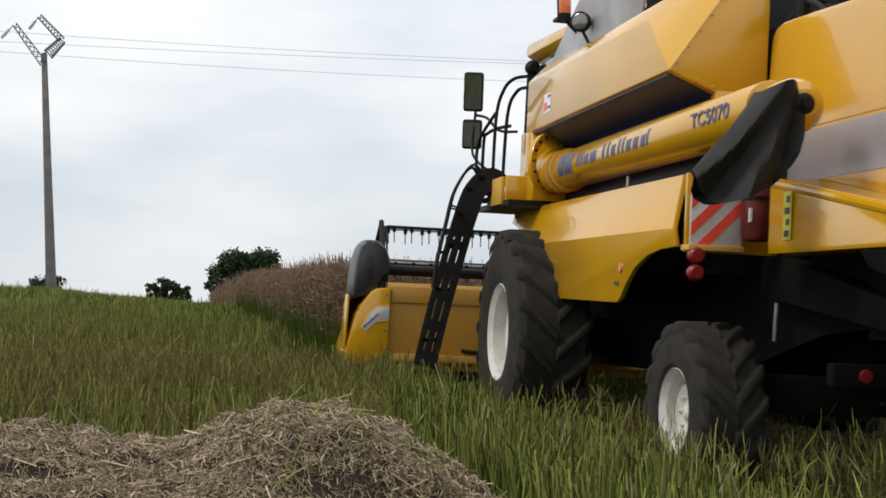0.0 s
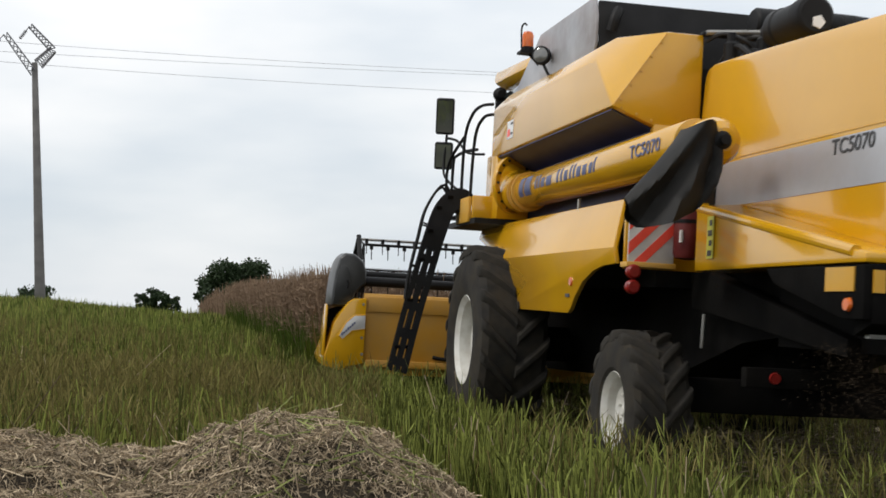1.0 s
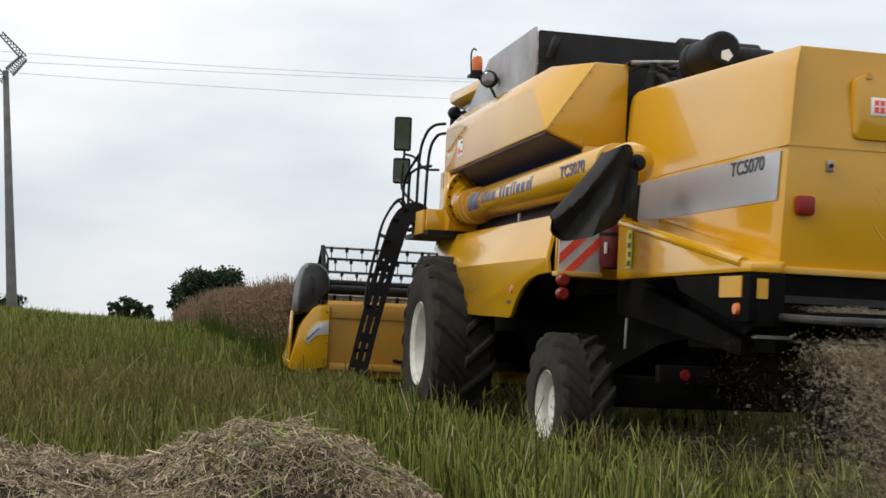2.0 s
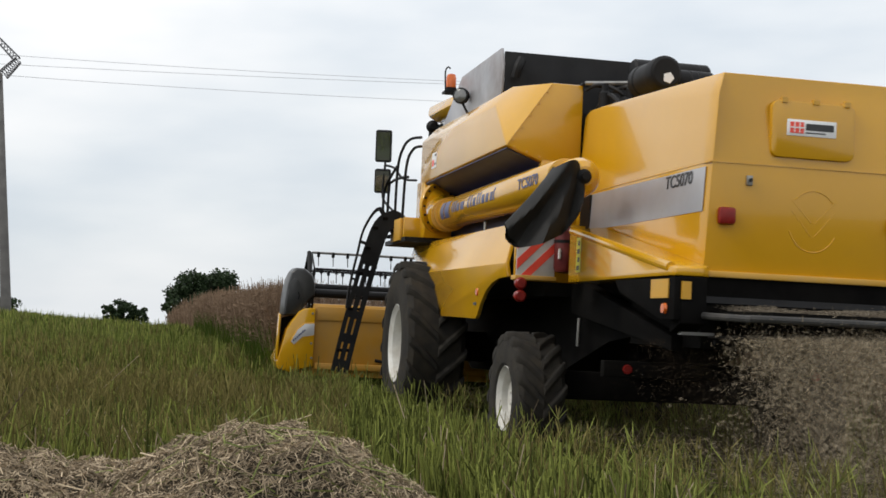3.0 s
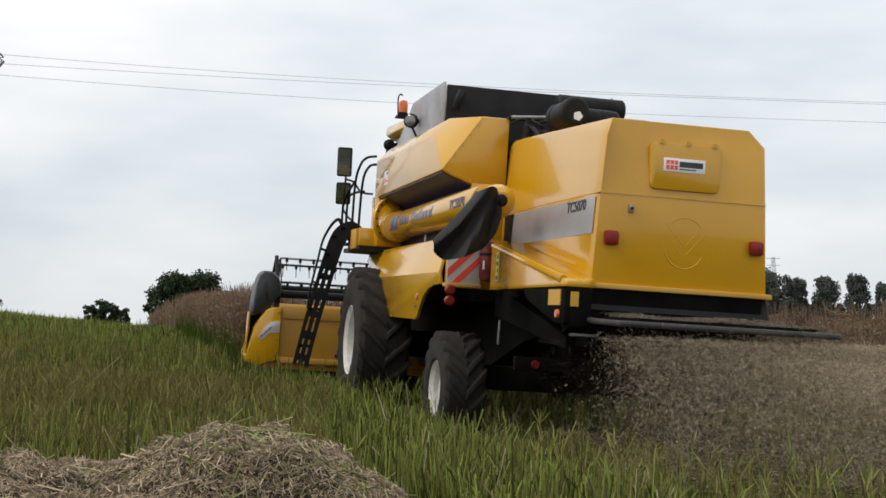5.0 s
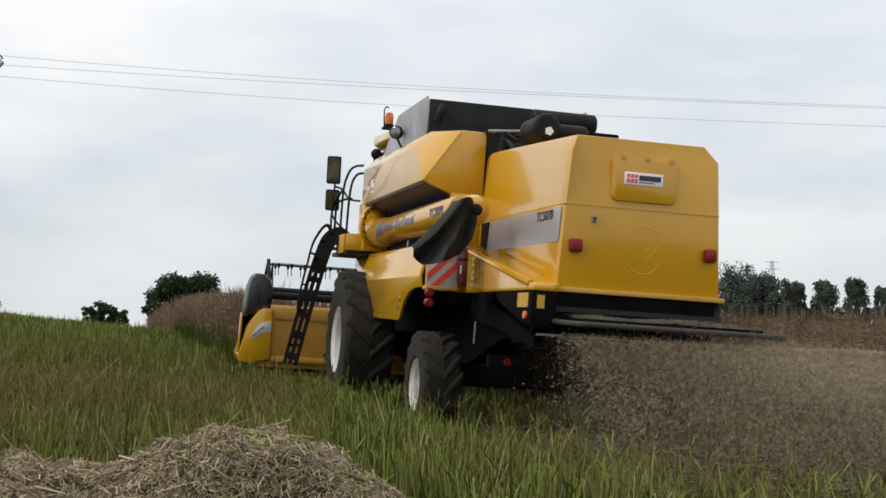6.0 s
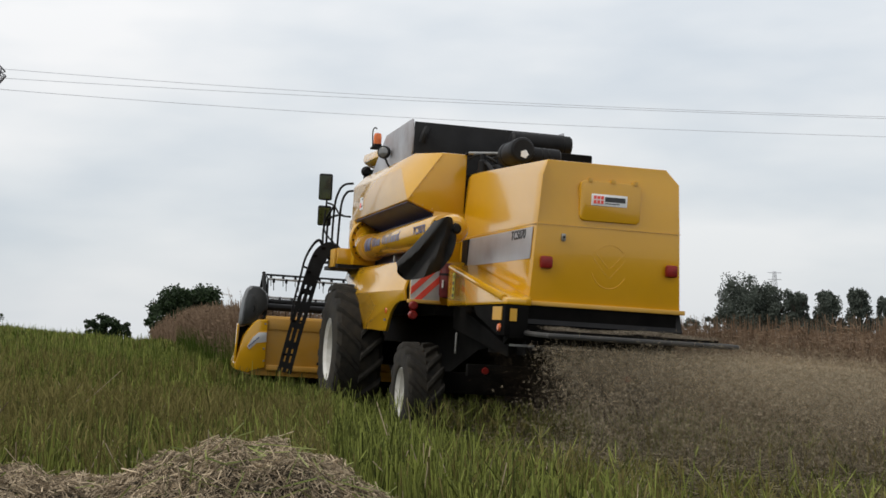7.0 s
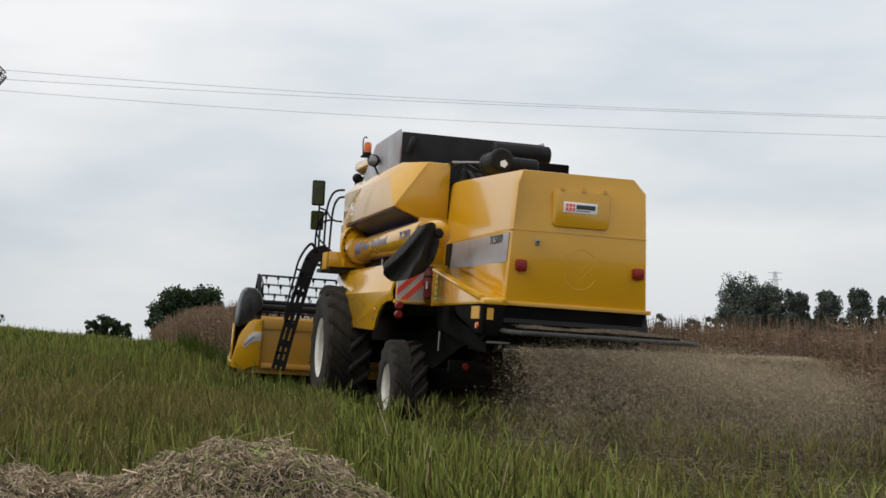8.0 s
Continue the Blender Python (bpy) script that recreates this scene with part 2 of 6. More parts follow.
def tube(bm, pts, r, sides=8, caps=True):
    pts = [Vector(p) for p in pts]
    rad = r if isinstance(r, (list, tuple)) else [r] * len(pts)
    rings, side = [], None
    for i, p in enumerate(pts):
        d = (pts[min(i + 1, len(pts) - 1)] - pts[max(i - 1, 0)]).normalized()
        if side is None:
            side = d.cross(Vector((0, 0, 1)) if abs(d.z) < 0.9 else Vector((1, 0, 0))).normalized()
        side = (side - d * side.dot(d)).normalized()
        up = d.cross(side)
        rings.append([p + (side * math.cos(2 * math.pi * k / sides) + up * math.sin(2 * math.pi * k / sides)) * rad[i] for k in range(sides)])
    loft(bm, rings, caps)


def lathe(bm, profile, centre, sides=40, axis="x", caps=True):
    """A profile of (radius, along) turned about an axis through centre."""
    c = Vector(centre)
    rings = []
    for r, a in profile:
        ring = []
        for k in range(sides):
            u, v = r * math.cos(2 * math.pi * k / sides), r * math.sin(2 * math.pi * k / sides)
            ring.append(c + Vector({"x": (a, u, v), "y": (u, a, v), "z": (u, v, a)}[axis]))
        rings.append(ring)
    loft(bm, rings, caps=caps and profile[0][0] > 0.001 and profile[-1][0] > 0.001)


def smooth_path(pts, steps=6):
    """Points along a smooth line through pts."""
    ps = [Vector(p) for p in pts]
    out = []
    for i in range(len(ps) - 1):
        a, b, c, d = ps[max(i - 1, 0)], ps[i], ps[i + 1], ps[min(i + 2, len(ps) - 1)]
        for k in range(steps):
            t = k / steps
            out.append(0.5 * ((2 * b) + (c - a) * t + (2 * a - 5 * b + 4 * c - d) * t * t + (3 * b - a - 3 * c + d) * t ** 3))
    return out + [ps[-1]]


def mesh_of(name, bm, mat, bevel=0.0, sharp=24, segments=2):
    bmesh.ops.recalc_face_normals(bm, faces=bm.faces)
    if bevel:
        edges = [e for e in bm.edges if len(e.link_faces) == 2 and e.calc_face_angle(0) > radians(28)]
        bmesh.ops.bevel(bm, geom=edges, offset=bevel, segments=segments, affect="EDGES", profile=0.5, clamp_overlap=True)
    me = bpy.data.meshes.new(name)
    bm.to_mesh(me)
    bm.free()
    me.materials.append(mat)
    me.polygons.foreach_set("use_smooth", [True] * len(me.polygons))
    me.set_sharp_from_angle(angle=radians(sharp))
    return me


def part(name, bm, mat, parent, label="", bevel=0.0, sharp=24, at=None):
    ob = new(name, mesh_of(name, bm, mat, bevel, sharp))
    ob.parent = parent
    if at is not None:
        ob.matrix_basis = at
    return tagged(ob, label)


def thing(name, label, category, m=None, group="", kind=""):
    ob = new(name)
    ob.empty_display_size = 0.3
    if m is not None:
        ob.matrix_basis = m
    return tagged(ob, label, category, group, kind)


def lettering(name, text, size, mat, parent, m, label="", depth=0.002, squeeze=1.0):
    cu = bpy.data.curves.new(name, "FONT")
    cu.body, cu.size, cu.extrude, cu.align_x, cu.align_y = text, size, depth, "CENTER", "CENTER"
    cu.offset = size * 0.012
    tmp = new(name, cu)
    bpy.context.view_layer.update()
    me = bpy.data.meshes.new_from_object(tmp.evaluated_get(bpy.context.evaluated_depsgraph_get()))
    bpy.data.objects.remove(tmp)
    me.transform(Matrix.Diagonal((squeeze, 1, 1, 1)))
    me.materials.clear()
    me.materials.append(mat)
    ob = new(name, me)
    ob.parent, ob.matrix_basis = parent, m
    return tagged(ob, label)


def mesh_from(name, verts, faces, mats, index=None, smooth=False):
    me = bpy.data.meshes.new(name)
    nf, k = faces.shape
    me.vertices.add(len(verts))
    me.vertices.foreach_set("co", np.asarray(verts, np.float32).ravel())
    me.loops.add(nf * k)
    me.loops.foreach_set("vertex_index", np.asarray(faces, np.int32).ravel())
    me.polygons.add(nf)
    me.polygons.foreach_set("loop_start", np.arange(0, nf * k, k, dtype=np.int32))
    for m in mats:
        me.materials.append(m)
    if index is not None:
        me.polygons.foreach_set("material_index", np.asarray(index, np.int32))
    if smooth:
        me.polygons.foreach_set("use_smooth", [True] * nf)
    me.update(calc_edges=True)
    me.validate()
    return me


def sticks(chains, radii, sides=3):
    """Thin stems: chains (n, k, 3) of points and radii (n, k). Gives vertices and faces, one island a stem."""
    n, k, _ = chains.shape
    d = chains[:, -1] - chains[:, 0]
    d /= np.linalg.norm(d, axis=1, keepdims=True) + 1e-9
    ref = np.where(np.abs(d[:, 2:3]) < 0.9, np.array([[0, 0, 1.0]]), np.array([[1.0, 0, 0]]))
    u = np.cross(d, ref)
    u /= np.linalg.norm(u, axis=1, keepdims=True) + 1e-9
    v = np.cross(d, u)
    ang = np.random.rand(n, 1) * 6.28 + np.arange(sides)[None] * 2 * np.pi / sides
    ring = np.cos(ang)[..., None] * u[:, None] + np.sin(ang)[..., None] * v[:, None]
    verts = chains[:, :, None] + ring[:, None] * radii[:, :, None, None]
    base = (np.arange(n) * k * sides)[:, None, None]
    a = np.arange(k - 1)[None, :, None] * sides
    s = np.arange(sides)[None, None, :]
    s2 = (s + 1) % sides
    faces = np.stack([base + a + s, base + a + s2, base + a + sides + s2, base + a + sides + s], -1)
    return verts.reshape(-1, 3), faces.reshape(-1, 4)


def ribbons(chains, widths):
    """Flat blades: chains (n, k, 3) and half widths (n, k), each turned at random about its length."""
    n, k, _ = chains.shape
    d = chains[:, -1] - chains[:, 0]
    d /= np.linalg.norm(d, axis=1, keepdims=True) + 1e-9
    u = np.cross(d, np.random.normal(size=(n, 3)))
    u /= np.linalg.norm(u, axis=1, keepdims=True) + 1e-9
    verts = np.stack([chains - u[:, None] * widths[..., None], chains + u[:, None] * widths[..., None]], 2)
    base = (np.arange(n) * k * 2)[:, None] + np.arange(k - 1)[None] * 2
    return verts.reshape(-1, 3), np.stack([base, base + 1, base + 3, base + 2], -1).reshape(-1, 4)


def joined(*pieces):
    """Several (vertices, faces) as one."""
    vs, fs, at = [], [], 0
    for v, f in pieces:
        vs.append(v)
        fs.append(f + at)
        at += len(v)
    return np.concatenate(vs), np.concatenate(fs)


# ---- the lie of the land ----


def land(x, y):
    """Height of the ground: a side slope falling to the right by 3 degrees, a low rise on the left, and a brow about 60 m off."""
    x, y = np.asarray(x, float), np.asarray(y, float)
    fade = 1 / (1 + (np.maximum(y - 25, 0) / 25) ** 2)
    right = 30 * np.tanh(np.maximum(x, 0) / 30) * fade
    left = 14 * np.tanh(np.minimum(x, 0) / 10)
    fall = 0.017 * np.log1p(np.exp(np.clip((np.hypot(x, y) - 55) / 6, -30, 30))) * 6
    far = np.maximum(np.hypot(x, y) - 240, 0) * 0.017
    hill = 0.26 * np.exp(-((x + 8) / 5.5) ** 2) * np.clip((y - 28) / 25, 0, 1)
    return hill - 0.0524 * (right + left) - np.where(np.hypot(x, y) > 240, 0.017 * 185 + far, fall)


def ground():
    ang = np.linspace(0, 2 * np.pi, 181)[:-1]
    rad = np.concatenate([np.linspace(0.02, 30, 50), np.geomspace(31, 4200, 60)])
    a, r = np.meshgrid(ang, rad)
    x, y = 3.0 + r * np.sin(a), 3.0 + r * np.cos(a)
    z = land(x, y) + 0.012 * np.sin(x * 5.1) * np.cos(y * 4.3)
    verts = np.stack([x, y, z], -1).reshape(-1, 3)
    k = len(ang)
    i, j = np.meshgrid(np.arange(len(rad) - 1), np.arange(k), indexing="ij")
    j2 = (j + 1) % k
    faces = np.stack([i * k + j, (i + 1) * k + j, (i + 1) * k + j2, i * k + j2], -1).reshape(-1, 4)
    me = mesh_from("ground", verts, faces, [SOIL], smooth=True)
    return tagged(new("ground", me), "brown field soil between the stubble", "ground", kind="structure")


ground()

# ---- the harvester; x to its right, y ahead, z up, from the ground under the front axle ----
HARVESTER = thing("combine_harvester", "yellow combine harvester with silver band, driving away over green stubble", "combine harvester")
H = HARVESTER


def nb():
    return bmesh.new()


def hood_x(z):
    """Half width of the rear hood at a height."""
    return float(np.interp(z, [1.40, 2.14, 2.60, 2.745], [0.735, 0.695, 0.665, 0.565]))


def rear_hood():
    bm = nb()
    zs = [1.42, 2.14, 2.60, 2.745]
    rings = []
    for y, up, inn in ((-3.215, -0.02, 0.0), (-3.228, 0.03, 0.0), (-3.265, 0.06, 0.0), (-3.36, 0.075, 0.0), (-3.7, 0.07, 0.0), (-5.85, 0.0, 0.0), (-6.0, -0.0, 0.012)):
        ahead = min(1.0, max(0.0, (y + 5.85) / 2.5))
        rise = [0.0, 0.0, 0.15 * ahead + up, 0.03 * ahead + up]
        wide = [hood_x(z) - inn + (0.055 * ahead if k == 3 else 0.0) for k, z in enumerate(zs)]
        back = [0.09 if k == 3 and y < -5.9 else 0.0 for k in range(4)]
        left = [(-wide[k] + 0.02 - (0.035 if k == 3 else 0), y + back[k], zs[k] + rise[k]) for k in range(4)]
        right = [(wide[k] + 0.03, y + back[k], zs[k] + rise[k]) for k in (3, 2, 1, 0)]
        rings.append(left + right)
    loft(bm, rings)
    body = part("rear_hood", bm, YELLOW, H, "glossy yellow sheet metal hood", bevel=0.018)
    bm = nb()
    prism(bm, [(-hood_x(2.145) + 0.02 - 0.003, 2.142), (hood_x(2.145) + 0.022, 2.142), (hood_x(2.145) + 0.022, 2.149), (-hood_x(2.145) + 0.02 - 0.003, 2.149)], "y", -6.004, -3.3)
    part("seam", bm, YELLOW_DULL, body)
    # silver band with the model number
    bm = nb()
    for y0, y1 in ((-5.93, -3.36),):
        loft(bm, [[(-hood_x(1.83) + 0.020, y0, 1.83), (-hood_x(1.83) + 0.020, y1, 1.83), (-hood_x(2.12) + 0.020, y1, 2.125), (-hood_x(2.12) + 0.020, y0, 2.118)],
                  [(-hood_x(1.83) + 0.015, y0, 1.83), (-hood_x(1.83) + 0.015, y1, 1.83), (-hood_x(2.12) + 0.015, y1, 2.125), (-hood_x(2.12) + 0.015, y0, 2.118)]])
    part("side_band", bm, SILVER, body, "silver grey painted band")
    bm = nb()
    loft(bm, [[(hood_x(1.83) + 0.031, -5.93, 1.83), (hood_x(1.83) + 0.031, -3.7, 1.83), (hood_x(2.12) + 0.031, -3.7, 2.12), (hood_x(2.12) + 0.031, -5.93, 2.12)],
              [(hood_x(1.83) + 0.035, -5.93, 1.83), (hood_x(1.83) + 0.035, -3.7, 1.83), (hood_x(2.12) + 0.035, -3.7, 2.12), (hood_x(2.12) + 0.035, -5.93, 2.12)]])
    part("side_band", bm, SILVER, body, "silver grey painted band")
    lettering("model_number", "TC5070", 0.122, INK, body, pose(-0.6865, -5.49, 2.062, 86.8, 0, -90), "black model number", squeeze=1.2)
    # black box laid on the hood for the darkness of an open gap
    bm = nb()
    box(bm, -hood_x(1.84) + 0.012, -hood_x(1.84) + 0.05, -3.62, -3.37, 1.80, 2.12)
    part("side_gap_box", bm, BLACK, body, "black box in place of the dark gap before the band")
    for z in (1.62, 1.98, 2.30, 2.52):
        bm = nb()
        lathe(bm, [(0.013, 0), (0.011, -0.008)], (-hood_x(z) + 0.021, -3.36, z), 8, "x")
        part("bolt", bm, BLACK, body)
    # hatch with hinges, plate and emboss on the rear
    bm = nb()
    pts = []
    for cx, cz, a0 in ((0.26, 2.525, 0), (-0.225, 2.525, 90), (-0.225, 2.255, 180), (0.26, 2.255, 270)):
        for k in range(5):
            a = radians(a0 + k * 22.5)
            pts.append((cx + 0.05 * math.cos(a), cz + 0.05 * math.sin(a)))
    prism(bm, pts, "y", -6.022, -5.97)
    hatch = part("hatch", bm, YELLOW, body, "yellow inspection hatch with rounded corners", bevel=0.008)
    for x in (-0.19, 0.03, 0.25):
        bm = nb()
        box(bm, x - 0.02, x + 0.02, -6.03, -5.985, 2.56, 2.592)
        part("hinge", bm, YELLOW_DULL, body)
    bm = nb()
    box(bm, -0.17, 0.175, -6.027, -6.021, 2.35, 2.455)
    sign = part("dealer_sign", bm, STICKER, H, "white dealer sticker with a red mark and dark bars", bevel=0.001)
    bm = nb()
    box(bm, -0.150, -0.055, -6.031, -6.026, 2.366, 2.438)
    part("red_mark", bm, RED, sign)
    for x0, x1, z0, z1 in ((-0.150, -0.055, 2.398, 2.406), (-0.124, -0.118, 2.370, 2.434), (-0.088, -0.082, 2.370, 2.434)):
        bm = nb()
        box(bm, x0, x1, -6.034, -6.030, z0, z1)
        part("mark_line", bm, STICKER, sign)
    bm = nb()
    box(bm, -0.040, 0.155, -6.030, -6.026, 2.388, 2.432)
    part("name_bar", bm, INK, sign)
    bm = nb()
    box(bm, -0.040, 0.10, -6.030, -6.026, 2.368, 2.376)
    part("small_bar", bm, INK, sign)
    # pressed emblem: ring segment and two leaf strokes
    bm = nb()
    ring = [(0.045 + 0.175 * math.cos(radians(a)), -6.000, 1.80 + 0.2 * math.sin(radians(a))) for a in range(-160, -18, 12)]
    tube(bm, ring, 0.004, 6)
    ring = [(0.045 + 0.175 * math.cos(radians(a)), -6.000, 1.80 + 0.2 * math.sin(radians(a))) for a in range(40, 142, 12)]
    tube(bm, ring, 0.0035, 6)
    for sgn in (-1, 1):
        for off in (0.0, 0.085):
            tube(bm, [(0.045 + sgn * 0.01, -5.999, 1.70 + off), (0.045 + sgn * 0.155, -5.999, 1.87 + off * 0.8)], 0.003, 6)
    part("pressed_emblem", bm, YELLOW, body, "pressed leaf emblem")
    for x in (-0.565, 0.64):
        bm = nb()
        box(bm, x - 0.058, x + 0.058, -6.055, -5.995, 1.80 - 0.056, 1.80 + 0.056)
        part("tail_lamp", bm, LENS_RED, H, "square red tail lamp with rounded corners", bevel=0.022)
    bm = nb()
    box(bm, -0.43, -0.39, -6.02, -5.99, 2.005, 2.07)
    lock = part("hood_lock", bm, STEEL, body, bevel=0.005)
    bm = nb()
    lathe(bm, [(0.012, 0), (0.012, -0.02)], (-0.41, -6.018, 2.038), 10, "y")
    part("keyhole", bm, BLACK, lock)
    # lip, skirt
    bm = nb()
    box(bm, -0.76, 0.795, -6.03, -5.93, 1.405, 1.445)
    part("hood_lip", bm, YELLOW_DULL, H, bevel=0.006)
    for k in range(7):
        bm = nb()
        lathe(bm, [(0.014, 0), (0.012, 0.012)], (-0.62 + k * 0.22, -5.985, 1.444), 8, "z")
        part("bolt", bm, STEEL, H)
    bm = nb()
    prism(bm, [(-5.94, 1.41), (-6.02, 1.24), (-5.98, 1.22), (-5.88, 1.40)], "x", -0.72, 0.78)
    part("rubber_skirt", bm, BLACK, H, "dusty black rubber skirt")


def grain_tank():
    # outer shell in cross-section, left half then mirrored
    half = [(-0.66, 3.08), (-0.93, 3.08), (-1.16, 3.08), (-1.31, 2.92), (-1.31, 2.53), (-1.0, 2.41), (-0.66, 2.41)]
    for side in (1, -1):
        bm = nb()
        rings = []
        for y, dz, dx in ((-3.20, 0.0, 0.0), (-1.2, 0.03, 0.0), (0.45, 0.06, 0.0), (0.66, 0.0, 0.10)):
            rings.append([bm.verts.new((side * (x + dx if x < -1.1 else x), y + (0.44 if y < -3 and k in (2, 3) else 0.0), z + (dz if z > 2.8 else 0) + (0.02 if y < -3 and k == 2 else 0))) for k, (x, z) in enumerate(half)])
        for r0, r1 in zip(rings, rings[1:]):
            for k in range(7):
                bm.faces.new((r0[k], r0[(k + 1) % 7], r1[(k + 1) % 7], r1[k]))
        # the outer rear corner is folded forward along a slanting line
        bm.faces.new([rings[0][k] for k in (0, 1, 4, 5, 6)])
        bm.faces.new([rings[0][k] for k in (1, 2, 3, 4)])
        bm.faces.new(rings[-1])
        part("tank_side", bm, YELLOW, H, "yellow grain tank side panel", bevel=0.014)
        bm = nb()
        tube(bm, [(side * -0.935, -3.203, 3.07), (side * -1.30, -3.203, 2.54)], 0.003, 5)
        for k in range(5):
            lathe(bm, [(0.011, 0), (0.009, -0.008)], (side * (-0.97 - 0.07 * k), -3.20, 3.0 - 0.105 * k), 7, "y")
        for k in range(3):
            lathe(bm, [(0.011, 0), (0.009, -0.008)], (side * (-1.24 + 0.11 * k), -3.20, 2.52 - 0.035 * k), 7, "y")
        part("rivet_seam", bm, YELLOW_DULL, H)
    # inner rear wall of the tank under the shelf and recess behind the auger
    bm = nb()
    box(bm, -1.0, -0.655, -3.2, -3.12, 1.75, 2.43)
    part("rear_wall_panel", bm, YELLOW, H, bevel=0.006)
    # dark sheet over the yellow bottom: navy paint, with the shade there painted in
    for side in (1, -1):
        bm = nb()
        loft(bm, [[(side * -1.29, y, 2.518), (side * -0.98, y, 2.398), (side * -0.98, y, 2.390), (side * -1.29, y, 2.510)] for y in (-3.14, 0.40)])
        part("tank_underside", bm, NAVY, H, "dark blue underside of the tank")
    bm = nb()
    box(bm, -0.98, -0.90, -3.14, 0.35, 1.80, 2.45)
    part("recess_wall", bm, NAVY, H, "dark blue recessed wall")
    bm = nb()
    box(bm, -0.9, 0.9, -3.1, 0.9, 1.30, 2.86)
    part("inner_body", bm, BLACK, H)
    bm = nb()
    prism(bm, [(0.18, 1.93), (0.66, 1.93), (0.66, 2.55), (0.30, 2.55), (0.16, 2.38), (0.12, 2.2)], "x", -1.305, -1.0)
    part("front_column", bm, YELLOW, H, bevel=0.012)
    bm = nb()
    prism(bm, [(0.18, 1.93), (0.66, 1.93), (0.66, 2.55), (0.30, 2.55)], "x", 1.0, 1.305)
    part("front_column", bm, YELLOW, H, bevel=0.012)
    # raised tank extension
    bm = nb()
    prism(bm, [(-1.52, 3.05), (-1.60, 3.30), (-1.60, 3.52), (-1.53, 3.68), (0.15, 3.68), (1.05, 3.26), (0.9, 3.10)], "x", -0.97, -0.945)
    part("extension_side", bm, SHEET, H, "grey sheet metal tank extension with rust patch", bevel=0.004)
    bm = nb()
    prism(bm, [(-1.52, 3.05), (-1.60, 3.30), (-1.60, 3.52), (-1.53, 3.68), (0.15, 3.68), (1.05, 3.26), (0.9, 3.10)], "x", 0.945, 0.97)
    part("extension_side", bm, SHEET, H, "grey sheet metal tank extension", bevel=0.004)
    bm = nb()
    prism(bm, [(-1.66, 3.04), (-1.62, 3.04), (-1.54, 3.64), (-1.58, 3.645)], "x", -0.94, 0.96)
    part("extension_rear", bm, BLACK, H, "black rubber tank extension wall", bevel=0.004)
    bm = nb()
    prism(bm, [(0.12, 3.66), (0.16, 3.67), (1.06, 3.26), (1.02, 3.25)], "x", -0.94, 0.94)
    part("extension_front", bm, BLACK, H)
    bm = nb()
    tube(bm, smooth_path([(-0.86, -1.68, 3.38), (-0.84, -1.70, 3.48), (-0.80, -1.66, 3.56)]), 0.045, 10)
    part("gas_strut", bm, BLACK, H)
    # engine bay between tank and hood
    bm = nb()
    box(bm, -0.48, 0.52, -3.72, -3.15, 2.3, 2.82)
    part("engine_top", bm, CHASSIS, H, "black engine top")
    for k in range(9):
        bm = nb()
        a = -0.55 + k * 0.12
        tube(bm, smooth_path([(a, -3.2, 2.85), (a + 0.05, -3.4, 2.98 - 0.03 * (k % 3)), (a + 0.1, -3.7, 2.80)]), 0.022 + 0.008 * (k % 2), 7)
        part("engine_hose", bm, BLACK, H, "black engine hose")
    bm = nb()
    tube(bm, [(-0.66, -3.24, 3.09), (-0.2, -3.3, 3.12), (0.3, -3.3, 3.05)], 0.02, 7)
    part("engine_bar", bm, STEEL, H)
    bm = nb()
    lathe(bm, [(0.105, -0.015), (0.126, 0.0), (0.133, 0.02), (0.135, 0.12), (0.126, 0.135), (0.126, 0.40), (0.135, 0.42), (0.135, 0.50), (0.11, 0.53), (0.10, 0.60), (0.06, 0.63)], (-0.33, -4.24, 3.045), 32, "y")
    cleaner = part("air_cleaner", bm, BLACK, H, "black cylindrical air cleaner")
    bm = nb()
    lathe(bm, [(0.047, 0.0), (0.045, -0.006)], (-0.315, -4.255, 3.0), 5, "y")
    part("cleaner_label", bm, STICKER, cleaner)
    bm = nb()
    lathe(bm, [(0.08, 0.0), (0.095, 0.01), (0.095, 0.20), (0.088, 0.21), (0.095, 0.22), (0.095, 0.27), (0.088, 0.28), (0.095, 0.29), (0.09, 0.40), (0.07, 0.42)], (-0.30, -4.08, 3.01), 22, "x")
    bm.normal_update()
    part("intake_pipe", bm, BLACK, H)
    bm = nb()
    tube(bm, [(-0.1, -4.0, 2.80), (0.45, -4.05, 2.80)], 0.05, 10)
    part("exhaust_pipe", bm, CHASSIS, H)
    bm = nb()
    lathe(bm, [(0.10, -0.12), (0.118, -0.10), (0.118, 0.5), (0.112, 0.51), (0.118, 0.52), (0.118, 0.59), (0.10, 0.61)], (0.18, -2.35, 3.40), 24, "x")
    part("silencer", bm, BLACK, H, "black silencer lying across the engine deck")
    bm = nb()
    box(bm, 0.1, 0.84, -3.05, -2.75, 2.86, 3.22)
    part("radiator_cover", bm, CHASSIS, H, "flat black radiator cover", bevel=0.02)
    for x, y, z, w in ((-0.52, -3.35, 2.92, 0.05), (-0.30, -3.42, 2.96, 0.06), (-0.05, -3.40, 2.94, 0.05)):
        bm = nb()
        lathe(bm, [(w, -0.08), (w, 0.08), (w * 0.6, 0.10), (w * 0.6, 0.16)], (x, y, z), 14, "z")
        part("filter", bm, BLACK, H, "black filter canister")
    for x in (-0.64, -0.40, -0.12):
        bm = nb()
        tube(bm, smooth_path([(x, -3.19, 3.04), (x + 0.08, -3.30, 3.08), (x + 0.22, -3.36, 3.03), (x + 0.34, -3.30, 2.95)]), 0.016, 7)
        part("engine_cable", bm, HOOP, H)
    bm = nb()
